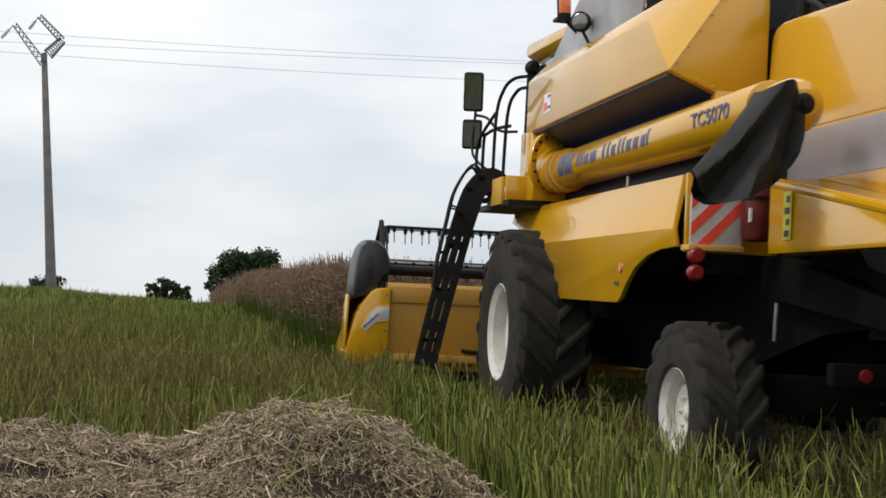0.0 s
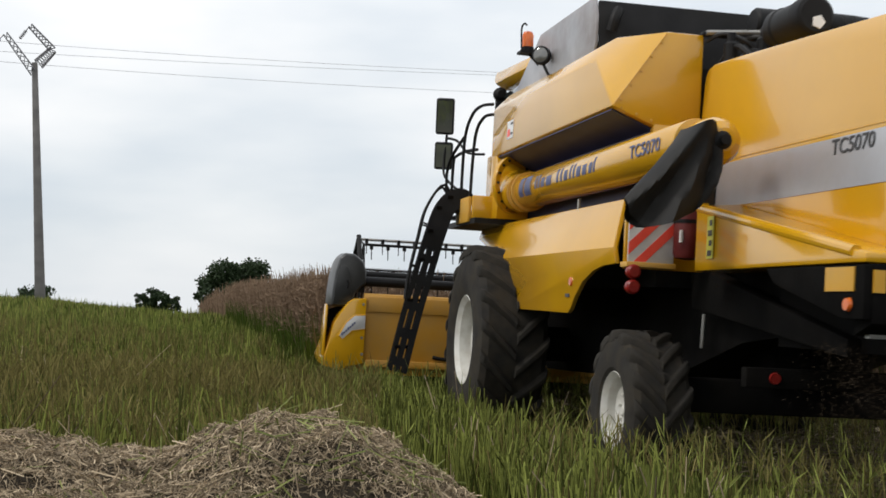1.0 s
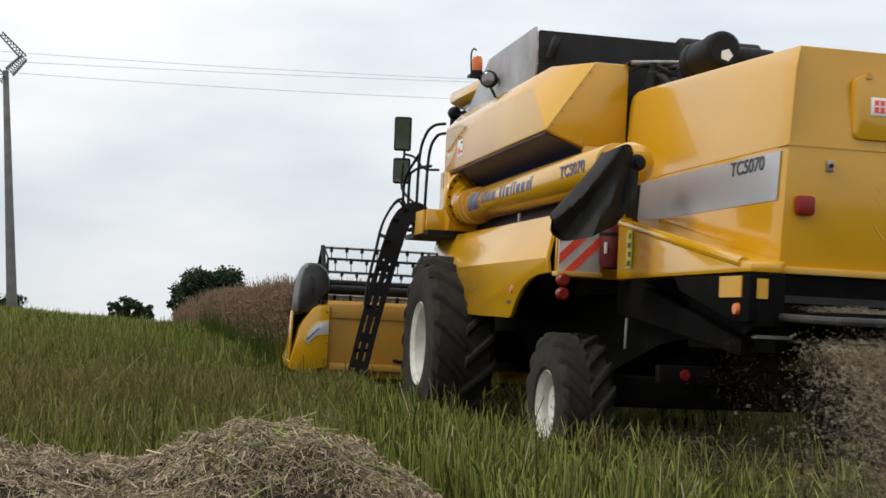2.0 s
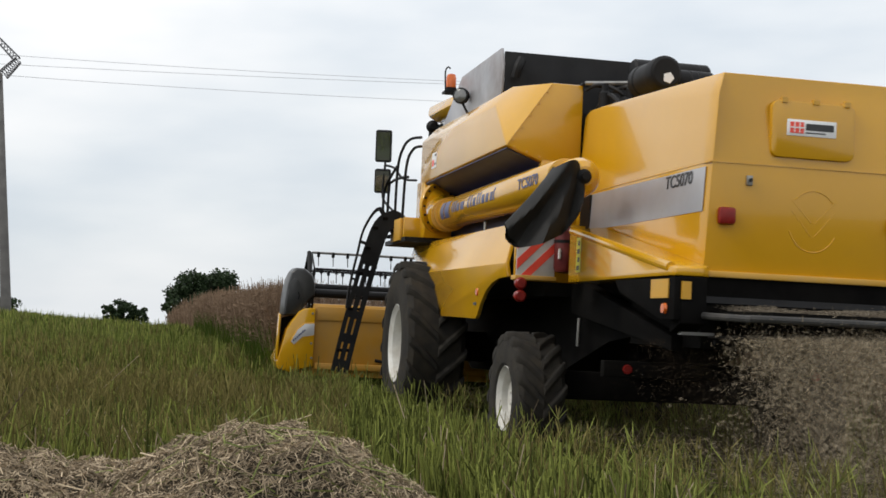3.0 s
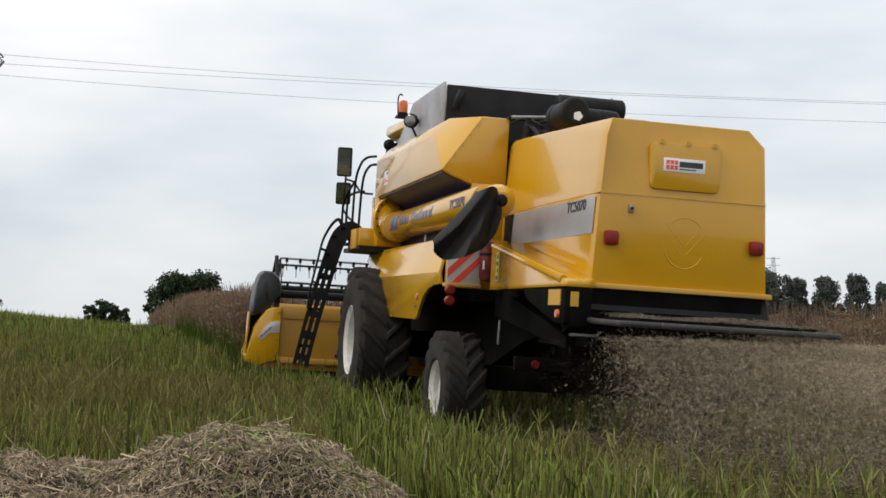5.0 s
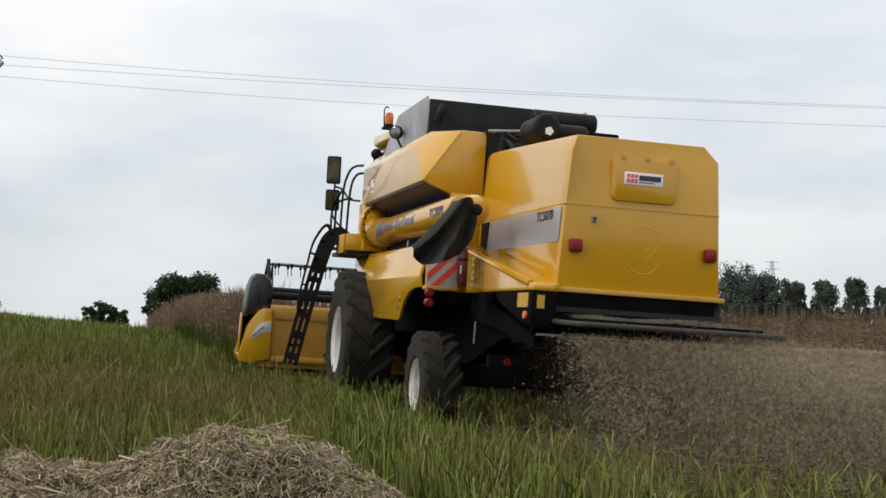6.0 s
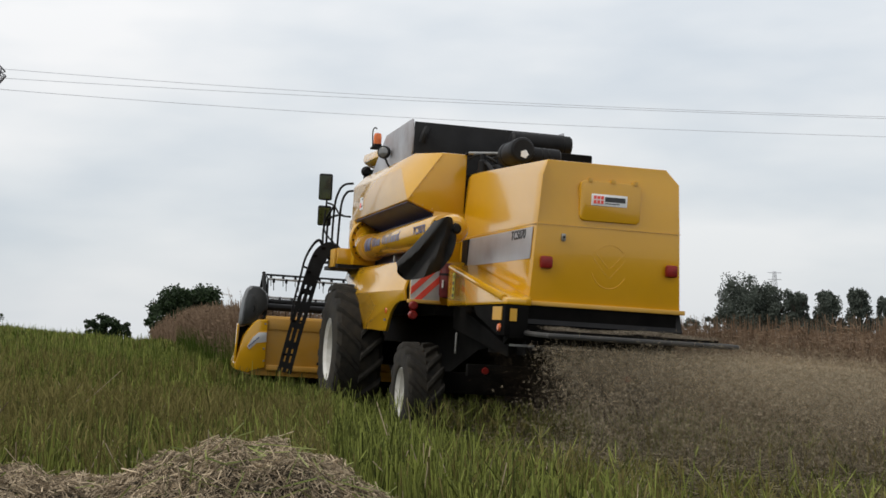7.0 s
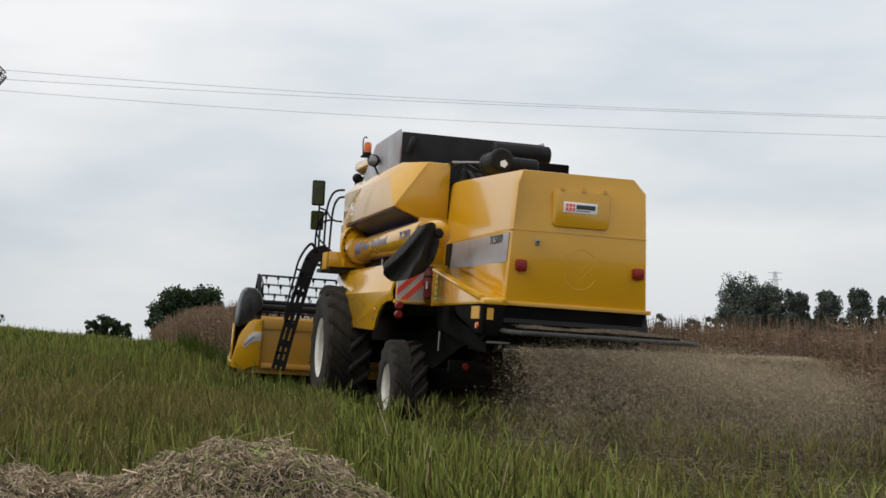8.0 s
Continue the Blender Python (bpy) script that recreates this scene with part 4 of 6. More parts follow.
def cab_and_platform():
    bm = nb()
    box(bm, -0.85, 0.85, 0.85, 2.35, 1.95, 3.42)
    cab = part("cab", bm, GLASS, H, "cab with dark tinted glass", bevel=0.05)
    for x in (-0.86, 0.86):
        for y in (0.86, 2.3):
            bm = nb()
            tube(bm, [(x, y, 1.9), (x * 0.98, y, 3.45)], 0.04, 8)
            part("cab_post", bm, BLACK, cab)
    bm = nb()
    loft(bm, [[(-0.80, 0.75, 3.44), (0.80, 0.75, 3.44), (0.80, 2.2, 3.46), (-0.80, 2.2, 3.46)], [(-0.86, 0.75, 3.52), (0.86, 0.75, 3.52), (0.90, 2.35, 3.55), (-0.90, 2.35, 3.55)],
              [(-0.82, 0.8, 3.64), (0.82, 0.8, 3.64), (0.88, 2.36, 3.68), (-0.88, 2.36, 3.68)]])
    part("cab_roof", bm, YELLOW, H, "yellow cab roof", bevel=0.03)
    bm = nb()
    lathe(bm, [(0.06, 0.05), (0.075, 0.02), (0.075, -0.03), (0.04, -0.06)], (-0.88, 2.1, 3.40), 14, "y")
    part("roof_lamp", bm, BLACK, H)
    # platform and rails
    bm = nb()
    box(bm, -1.50, -0.9, 0.45, 1.45, 1.97, 2.0)
    part("platform", bm, CHASSIS, H)
    bm = nb()
    prism(bm, [(0.42, 1.90), (0.42, 2.14), (0.9, 2.14), (0.98, 2.05), (0.98, 1.90)], "x", -1.52, -1.49)
    part("platform_side", bm, YELLOW_DULL, H, bevel=0.004)
    bm = nb()
    box(bm, -1.49, -1.0, 0.36, 0.42, 1.93, 2.15)
    part("platform_end", bm, YELLOW, H, "yellow end plate of the platform", bevel=0.008)
    bm = nb()
    box(bm, -1.50, -1.05, 0.2, 1.45, 1.88, 1.93)
    part("platform_beam", bm, BLACK, H)
    rails = [[(-1.33, 0.42, 3.03), (-1.42, 0.55, 3.02), (-1.47, 0.72, 2.94), (-1.50, 0.85, 2.70), (-1.50, 0.88, 2.0)],
             [(-1.33, 0.40, 2.93), (-1.40, 0.52, 2.90), (-1.44, 0.66, 2.70), (-1.45, 0.70, 2.0)],
             [(-1.52, 1.25, 1.98), (-1.52, 1.25, 2.52), (-1.50, 1.18, 2.60), (-1.46, 0.90, 2.62), (-1.42, 0.62, 2.61)],
             [(-1.50, 0.88, 2.75), (-1.55, 1.3, 2.55), (-1.56, 1.35, 2.3), (-1.53, 1.3, 2.05)]]
    for r in rails:
        bm = nb()
        tube(bm, smooth_path(r), 0.0155, 8)
        part("handrail", bm, BLACK, H, "black bent tube handrail")
    # mirrors
    bm = nb()
    tube(bm, smooth_path([(-1.36, 1.7, 2.30), (-1.42, 2.0, 2.42), (-1.44, 2.18, 2.56), (-1.42, 2.2, 2.9), (-1.42, 2.2, 3.28)]), 0.014, 7)
    tube(bm, smooth_path([(-1.42, 2.2, 2.90), (-1.34, 2.0, 2.85), (-1.28, 1.7, 2.7), (-1.2, 1.3, 2.65)]), 0.014, 7)
    part("mirror_arm", bm, BLACK, H)
    for z0, z1 in ((2.935, 3.325), (2.56, 2.855)):
        bm = nb()
        box(bm, -0.098, 0.098, -0.03, 0.05, z0 - 3, z1 - 3)
        m = part("mirror", bm, BLACK, H, "black framed wing mirror", bevel=0.025, at=pose(-1.447, 2.2, 3, 9, 0, -15))
        bm = nb()
        box(bm, -0.08, 0.08, -0.038, -0.028, z0 - 2.975, z1 - 3.025)
        part("mirror_glass", bm, MIRROR, m)
    # beacon, work lamp
    bm = nb()
    box(bm, -1.15, -1.0, 0.16, 0.32, 3.50, 3.525)
    tube(bm, smooth_path([(-1.14, 0.18, 3.52), (-1.15, 0.18, 3.72), (-1.12, 0.2, 3.78), (-1.09, 0.22, 3.77)]), 0.009, 6)
    tube(bm, [(-1.05, 0.24, 3.50), (-0.96, 0.2, 3.40)], 0.015, 6)
    part("beacon_bracket", bm, BLACK, H)
    bm = nb()
    lathe(bm, [(0.055, 0.0), (0.055, 0.11), (0.042, 0.145), (0.01, 0.155)], (-1.07, 0.24, 3.565), 18, "z")
    part("beacon", bm, LENS_ORANGE, H, "orange rotating beacon")
    bm = nb()
    lathe(bm, [(0.06, 0), (0.06, 0.04)], (-1.07, 0.24, 3.526), 18, "z")
    part("beacon_base", bm, BLACK, H)
    bm = nb()
    lathe(bm, [(0.075, -0.005), (0.085, 0.0), (0.085, 0.05), (0.05, 0.11), (0.02, 0.13)], (0, 0, 0), 22, "y")
    lamp = part("work_lamp", bm, BLACK, H, "round black work lamp", at=pose(-1.08, -0.30, 3.40, 0, 0, -35))
    bm = nb()
    lathe(bm, [(0.07, -0.004), (0.05, -0.012), (0.001, -0.015)], (0, 0, 0), 20, "y")
    part("lamp_glass", bm, LAMP_GLASS, lamp)
    bm = nb()
    tube(bm, [(-1.05, -0.28, 3.33), (-0.99, -0.32, 3.20)], 0.014, 6)
    part("lamp_arm", bm, BLACK, H)
    # stickers on the tank side
    bm = nb()
    box(bm, -1.3145, -1.309, -0.36, -0.14, 2.63, 2.79)
    st = part("sticker", bm, STICKER, H, "white and red sticker")
    bm = nb()
    box(bm, -1.3165, -1.314, -0.25, -0.16, 2.65, 2.715)
    part("red_mark", bm, RED, st)
    for z in (2.66, 2.75):
        bm = nb()
        box(bm, -1.3165, -1.314, -0.35, -0.27, z, z + 0.02)
        part("print_bar", bm, INK, st)


def ladder():
    """The boarding ladder: arched at the top, plated above, with slots and open steps below."""
    way = smooth_path([(-1.38, 0.95, 2.10), (-1.50, 0.955, 2.15), (-1.63, 0.97, 2.06), (-1.715, 1.0, 1.80), (-1.79, 1.07, 1.45), (-1.895, 1.14, 0.95), (-1.99, 1.2, 0.43)], 6)
    side = Vector((0.02, 0.15, 0))
    thin = side.normalized() * 0.012
    n = len(way)

    def across(i):
        d = (way[min(i + 1, n - 1)] - way[max(i - 1, 0)]).normalized()
        return d.cross(side).normalized() * (0.098 if i > 6 else 0.062 + 0.036 * i / 6)
    for sgn in (-1, 1):
        bm = nb()
        half = n // 2 + 4
        # plated part, then two flanges with slots between them
        loft(bm, [[way[i] + side * sgn + across(i) * e + thin * f for e, f in ((-1, -1), (1, -1), (1, 1), (-1, 1))] for i in range(half)])
        for lo, hi in ((-1.0, -0.52), (-0.30, 0.22), (0.46, 1.0)):
            loft(bm, [[way[i] + side * sgn + across(i) * e + thin * f for e, f in ((lo, -1), (hi, -1), (hi, 1), (lo, 1))] for i in range(half - 1, n)])
        for i in range(half, n - 1, 3):
            loft(bm, [[way[j] + side * sgn + across(j) * e + thin * f for e, f in ((-0.6, -0.9), (0.6, -0.9), (0.6, 0.9), (-0.6, 0.9))] for j in (i, i + 1)])
        part("ladder_stile", bm, BLACK, H, "black ladder stile with slots")
        bm = nb()
        rail = [way[3] + side * sgn - across(3)]
        for i, off in ((5, 1.5), (9, 1.75), (14, 1.7), (20, 1.5), (25, 1.35), (28, 1.02)):
            q = across(i)
            rail.append(way[i] + side * sgn + (q if q.x < 0 else -q) * off)
        tube(bm, smooth_path(rail, 5), 0.013, 7)
        part("ladder_rail", bm, BLACK, H, "thin black ladder rail")
        for i, off in ((9, 1.75), (17, 1.6), (24, 1.35)):
            bm = nb()
            q = across(i)
            q = q if q.x < 0 else -q
            tube(bm, [way[i] + side * sgn + q * 0.8, way[i] + side * sgn + q * off], 0.010, 6)
            part("rail_stay", bm, BLACK, H)
    bm = nb()
    loft(bm, [[way[i] - side + across(i) * 0.8, way[i] + side + across(i) * 0.8, way[i] + side + across(i) * 0.9, way[i] - side + across(i) * 0.9] for i in range(2, n // 2 + 2)])
    part("ladder_back", bm, BLACK, H, "black back plate of the ladder")
    for k in range(6):
        i = 8 + k * 5
        if i >= n:
            break
        c = way[i]
        bm = nb()
        loft(bm, [[p + Vector((-0.085, -0.03, 0)), p + Vector((0.085, 0.03, 0)), p + Vector((0.085, 0.03, 0.03)), p + Vector((-0.085, -0.03, 0.03))] for p in (c - side, c + side)])
        part("ladder_step", bm, CHASSIS, H, "black slotted step")


def header():
    # back wall with a folded top edge
    bm = nb()
    prism(bm, [(2.98, 0.40), (2.98, 1.15), (3.0, 1.185), (3.06, 1.20), (3.12, 1.185), (3.06, 0.40)], "x", -2.10, 2.10)
    head = part("cutting_header", bm, HEADER_YELLOW, H, "wide yellow cutting header", bevel=0.006)
    bm = nb()
    prism(bm, [(3.0, 0.30), (4.2, 0.28), (4.25, 0.32), (3.0, 0.44)], "x", -2.3, 2.3)
    part("header_floor", bm, HEADER_YELLOW, head)
    bm = nb()
    box(bm, -2.06, 2.06, 2.955, 2.985, 0.99, 1.165)
    part("wall_beam", bm, HEADER_YELLOW, head, bevel=0.01)
    bm = nb()
    box(bm, -2.06, 2.06, 2.93, 2.985, 0.38, 0.46)
    part("wall_beam", bm, HEADER_YELLOW, head, bevel=0.01)
    bm = nb()
    tube(bm, [(-2.12, 3.12, 1.33), (2.12, 3.12, 1.33)], 0.055, 12)
    part("top_tube", bm, BLACK, head, "black cross tube")
    bm = nb()
    tube(bm, smooth_path([(-1.30, 2.96, 0.52), (-1.1, 2.94, 0.50), (-0.3, 2.94, 0.49), (0.6, 2.94, 0.49)]), 0.02, 8)
    part("hydraulic_pipe", bm, BLACK, head)
    bm = nb()
    tube(bm, [(-2.1, 3.65, 0.68), (2.1, 3.65, 0.68)], 0.20, 18)
    part("feed_auger", bm, CHASSIS, head)
    bm = nb()
    prism(bm, [(0.7, 1.45), (0.7, 0.85), (3.0, 0.45), (3.0, 1.02)], "x", -0.58, 0.58)
    part("feeder_house", bm, YELLOW_DULL, H, "yellow feeder house", bevel=0.02)
    for s in (1, -1):
        # end housing: a moulded yellow shoulder, an upright outer fin and a dark gap between them
        prof = [(-2.085 + (x + 2.085) * 0.86, z) for x, z in ((-2.085, 1.135), (-2.24, 1.125), (-2.31, 1.085), (-2.40, 0.975), (-2.485, 0.86), (-2.53, 0.70), (-2.60, 0.46), (-2.58, 0.37), (-2.38, 0.33), (-2.265, 0.38), (-2.085, 0.42))]
        bm = nb()
        rings = []
        for y, f, lo in ((2.93, 1.0, 0.0), (3.15, 1.02, 0.0), (3.9, 0.86, 0.0), (4.5, 0.55, 0.02), (5.0, 0.12, 0.04)):
            rings.append([(s * (-2.33 + (x + 2.33) * (0.35 + 0.65 * f)), y, 0.40 + (z - 0.40) * f + lo) for x, z in prof])
        loft(bm, rings)
        end = part("end_housing", bm, YELLOW, head, "moulded yellow header end housing", bevel=0.022)
        bm = nb()
        loft(bm, [[(s * x, y, z) for x, z in ((-2.545 + inn, 0.48), (-2.520 + inn, 0.48), (-2.505 + inn, top), (-2.530 + inn, top))] for y, top, inn in ((2.95, 1.045, 0.0), (3.3, 1.06, 0.02), (4.0, 0.92, 0.08), (4.5, 0.66, 0.13))])
        part("outer_fin", bm, YELLOW, head, "upright yellow outer fin", bevel=0.006)
        # near-black plate added to give the gap its shade
        bm = nb()
        prism(bm, [(s * -2.475, 0.70), (s * -2.28, 0.98), (s * -2.20, 1.02), (s * -2.20, 1.09), (s * -2.475, 1.0)], "y", 3.18, 3.22)
        part("gap_shade_plate", bm, CHASSIS, head)
        # raised rim round the silver flash
        flash_shape = [(-2.087, 0.95), (-2.21, 0.94), (-2.295, 0.86), (-2.37, 0.715), (-2.33, 0.675), (-2.23, 0.775), (-2.087, 0.80)]
        bm = nb()
        tube(bm, [(s * x, 2.928, z) for x, z in flash_shape], 0.010, 6)
        part("flash_rim", bm, YELLOW, head)
        bm = nb()
        prism(bm, [(s * x, z) for x, z in flash_shape], "y", 2.920, 2.932)
        flash = part("silver_flash", bm, FLASH, head, "silver flash on the end housing", bevel=0.003)
        for k in range(7):
            # slanting strokes along the lower edge of the flash
            c = Vector((-2.335 + 0.022 * k, 0, 0.722 + 0.0215 * k))
            bm = nb()
            h = 0.030 if k in (0, 3, 5) else 0.022
            prism(bm, [(s * (c.x - 0.008), c.z - 0.01), (s * (c.x + 0.008), c.z + 0.003), (s * (c.x + 0.002), c.z + h), (s * (c.x - 0.014), c.z + h - 0.012)], "y", 2.916, 2.9205)
            part("name_bar", bm, BLUE, head)
        for x, z in ((-2.115, 1.07), (-2.115, 0.70), (-2.105, 0.52)):
            bm = nb()
            lathe(bm, [(0.016, 0), (0.013, -0.012)], (s * x, 2.93, z), 8, "y")
            part("bolt", bm, STEEL, head)
        # belt cover: a leaning leaf shape with a glossy oval side
        leaf = [(-2.465, 1.03), (-2.46, 1.20), (-2.435, 1.42), (-2.39, 1.585), (-2.335, 1.635), (-2.225, 1.63), (-2.125, 1.555), (-2.088, 1.45), (-2.085, 1.30), (-2.135, 1.265), (-2.205, 1.18), (-2.245, 1.04)]
        bm = nb()
        rings = []
        for y, f in ((3.03, 0.93), (3.06, 1.0), (3.45, 1.02), (3.80, 0.90), (3.95, 0.70)):
            rings.append([(s * (-2.29 + (x + 2.29) * f), y, 1.30 + (z - 1.30) * f) for x, z in leaf])
        loft(bm, rings)
        cover = part("belt_cover", bm, GREY_PLASTIC, head, "dark grey rounded plastic belt cover", bevel=0.014)
        oval = [(-2.445, 1.08), (-2.435, 1.25), (-2.405, 1.43), (-2.365, 1.50), (-2.30, 1.48), (-2.25, 1.36), (-2.245, 1.22), (-2.27, 1.10)]
        bm = nb()
        prism(bm, [(s * x, z) for x, z in oval], "y", 3.018, 3.032)
        part("cover_panel", bm, GREY_PLASTIC, head, "glossy oval panel of the belt cover", bevel=0.006)
        bm = nb()
        tube(bm, [(s * -2.30, 3.012, 1.24), (s * -2.285, 3.012, 1.29), (s * -2.30, 3.012, 1.33)], 0.010, 6)
        part("cover_latch", bm, BLACK, head)
        # reel arm
        bm = nb()
        prism(bm, [(3.10, 1.20), (3.18, 1.20), (4.0, 1.48), (4.35, 1.46), (4.36, 1.54), (3.98, 1.58), (3.10, 1.34)], "x", s * -2.16, s * -2.09)
        part("reel_arm", bm, BLACK, head, "black reel arm", bevel=0.006)
        bm = nb()
        tube(bm, [(s * -2.13, 3.12, 1.30), (s * -2.13, 3.55, 1.86)], 0.028, 8)
        tube(bm, [(s * -2.13, 3.55, 1.86), (s * -2.13, 4.0, 1.55)], 0.02, 8)
        part("reel_strut", bm, BLACK, head)
    return head


TINES = []


def reel():
    """Turns about its own axis; its place is keyed."""
    bm = nb()
    tube(bm, [(-2.05, 0, 0), (2.05, 0, 0)], 0.05, 12)
    hub = part("reel", bm, BLACK, H, "black pick-up reel with tine bars")
    for k in range(6):
        a = k * math.pi / 3
        y, z = 0.46 * math.cos(a), 0.46 * math.sin(a)
        bm = nb()
        tube(bm, [(-2.03, y, z), (2.03, y, z)], 0.017, 7)
        part("reel_bar", bm, STEEL if k % 2 else BLACK, hub)
        bm = nb()
        for i in range(21):
            x = -1.95 + 0.195 * i
            box(bm, x - 0.018, x + 0.018, -0.02, 0.02, -0.055, 0.01)
            tube(bm, [(x, 0, -0.05), (x + 0.01, 0.03, -0.17)], 0.006, 4)
        TINES.append((tagged(part("tine_comb", bm, BLACK, hub), kind="stuff"), y, z))
    for x in (-2.04, -0.7, 0.7, 2.04):
        bm = nb()
        for k in range(6):
            a = k * math.pi / 3
            tube(bm, [(x, 0, 0), (x, 0.46 * math.cos(a), 0.46 * math.sin(a))], 0.016, 6)
            b = a + math.pi / 3
            tube(bm, [(x, 0.46 * math.cos(a), 0.46 * math.sin(a)), (x, 0.46 * math.cos(b), 0.46 * math.sin(b))], 0.011, 5)
        part("reel_spider", bm, BLACK, hub)
    return hub


rear_hood()
grain_tank()
unloading_auger()
side_shields()
rear_quarter()
spreader()
undercarriage()
cab_and_platform()
ladder()
header()
REEL = reel()
FRONT_R, REAR_R = 0.82, 0.50
WHEELS = []
for s in (-1, 1):
    WHEELS.append((wheel("front_wheel", "large driven wheel with white rim", FRONT_R, 0.60, 0.405, 18, 0.045, 0.34, s, 0.16), pose(s * 1.30, 0, 0.80), FRONT_R))
    WHEELS.append((wheel("rear_wheel", "small steering wheel with white rim", REAR_R, 0.38, 0.258, 16, 0.035, 0.42, s, 0.10), pose(s * 1.16, -3.61, 0.46), REAR_R))

# ---- stubble, weeds and standing crop ----
RNG = np.random.RandomState(11)


def scatter(n, r0, r1, a0, a1):
    """Places at random, even over the ground, in a fan from the origin (bearings in degrees from straight ahead)."""
    r = np.sqrt(RNG.uniform(r0 * r0, r1 * r1, n))
    a = np.radians(RNG.uniform(a0, a1, n))
    return r * np.sin(a), r * np.cos(a)


CROP_X, CROP_RIGHT_X, CUT_FROM, CUT_TO = 1.72, 6.75, 15.45, 22.95


def open_field(x, y):
    """True where there is stubble: off the standing crop."""
    heap = (x > -2.7 - 0.1 * y) & (x < 1.25 + 0.03 * y) & (y < 6.75)
    return ~((x > CROP_X) & (y > CUT_TO)) & ~(x > CROP_RIGHT_X) & ~heap


def patch(x, y, s, seed):
    """Smooth blotches between 0 and 1."""
    q = np.random.RandomState(seed)
    v = np.zeros_like(x)
    for k in range(7):
        a, p = q.uniform(0, 6.28), q.uniform(0, 6.28)
        w = s * q.uniform(0.5, 2.0)
        v += np.sin((x * np.cos(a) + y * np.sin(a)) * w + p)
    return np.clip(0.5 + v / 6, 0, 1)


def stems(name, label, n, r0, r1, h, rad, mats, lean=0.12, a0=-10, a1=33, brown=0.0, bend=0.0, solid=False):
    x, y = scatter(n, r0, r1, a0, a1)
    ok = open_field(x, y)
    x, y = x[ok], y[ok]
    n = len(x)
    # drilled in rows along the driving line, loosely
    x = np.where(RNG.rand(n) < 0.6, np.round(x / 0.14) * 0.14 + RNG.normal(0, 0.025, n), x)
    hh = h * RNG.uniform(0.5, 1.2, n) * (0.85 + 0.3 * patch(x, y, 0.8, 3))
    # cut short and run down where the harvester has passed
    hh *= 1 - 0.6 * np.clip((x - 2.25) / 0.7, 0, 1)
    tall = RNG.rand(n) < 0.06
    hh[tall] *= 1.45
    dx, dy = RNG.normal(0, lean, n), RNG.normal(0, lean, n)
    z = land(x, y) - 0.02
    p0 = np.stack([x, y, z], 1)
    p2 = p0 + np.stack([dx * hh, dy * hh, hh], 1)
    r = rad * RNG.uniform(0.6, 1.3, n)
    if solid:
        # cut stems: straight little rods
        v, f = sticks(np.stack([p0, p2], 1), np.stack([r, r * 0.8], 1))
    else:
        mid = (p0 + p2) / 2 + np.stack([RNG.normal(0, bend, n), RNG.normal(0, bend, n), np.zeros(n)], 1)
        v, f = ribbons(np.stack([p0, mid, p2], 1), np.stack([r, r, r * 0.25], 1) * 1.4)
    pick = (RNG.rand(n) < brown * (0.25 + 1.5 * patch(x, y, 0.5, 8))).astype(int) if len(mats) > 1 else np.zeros(n, int)
    ob = new(name, mesh_from(name, v, f, mats, np.repeat(pick, 3 if solid else 2)))
    return tagged(ob, label, "stubble", kind="stuff")


stems("stubble", "upright green cut stubble stems", 16500, 4.2, 10, 0.31, 0.0056, [STUBBLE, WEED], brown=0.07, solid=True)
stems("stubble", "upright green cut stubble stems", 29000, 10, 18, 0.31, 0.0058, [STUBBLE, WEED], brown=0.06, solid=True)
stems("stubble", "upright green cut stubble stems", 56000, 18, 36, 0.35, 0.0050, [STUBBLE, WEED], brown=0.11, bend=0.01)
stems("stubble", "far green stubble on the brow", 42000, 36, 80, 0.34, 0.0105, [STUBBLE, WEED], brown=0.14, bend=0.02)
stems("stubble", "green cut stubble around the standpoint", 14000, 2.0, 11, 0.30, 0.0054, [STUBBLE, WEED], a0=36, a1=348, brown=0.12, solid=True)
stems("grass", "thin green grass growing through the stubble", 16000, 4.2, 14, 0.26, 0.0020, [BLADE, WEED], lean=0.13, brown=0.14, bend=0.02)
stems("grass", "thin green grass growing through the stubble", 62000, 14, 34, 0.31, 0.0036, [BLADE, WEED], lean=0.12, brown=0.11, bend=0.02)
stems("grass", "far grass on the brow", 34000, 34, 85, 0.31, 0.010, [BLADE, WEED], lean=0.12, brown=0.10, bend=0.03)


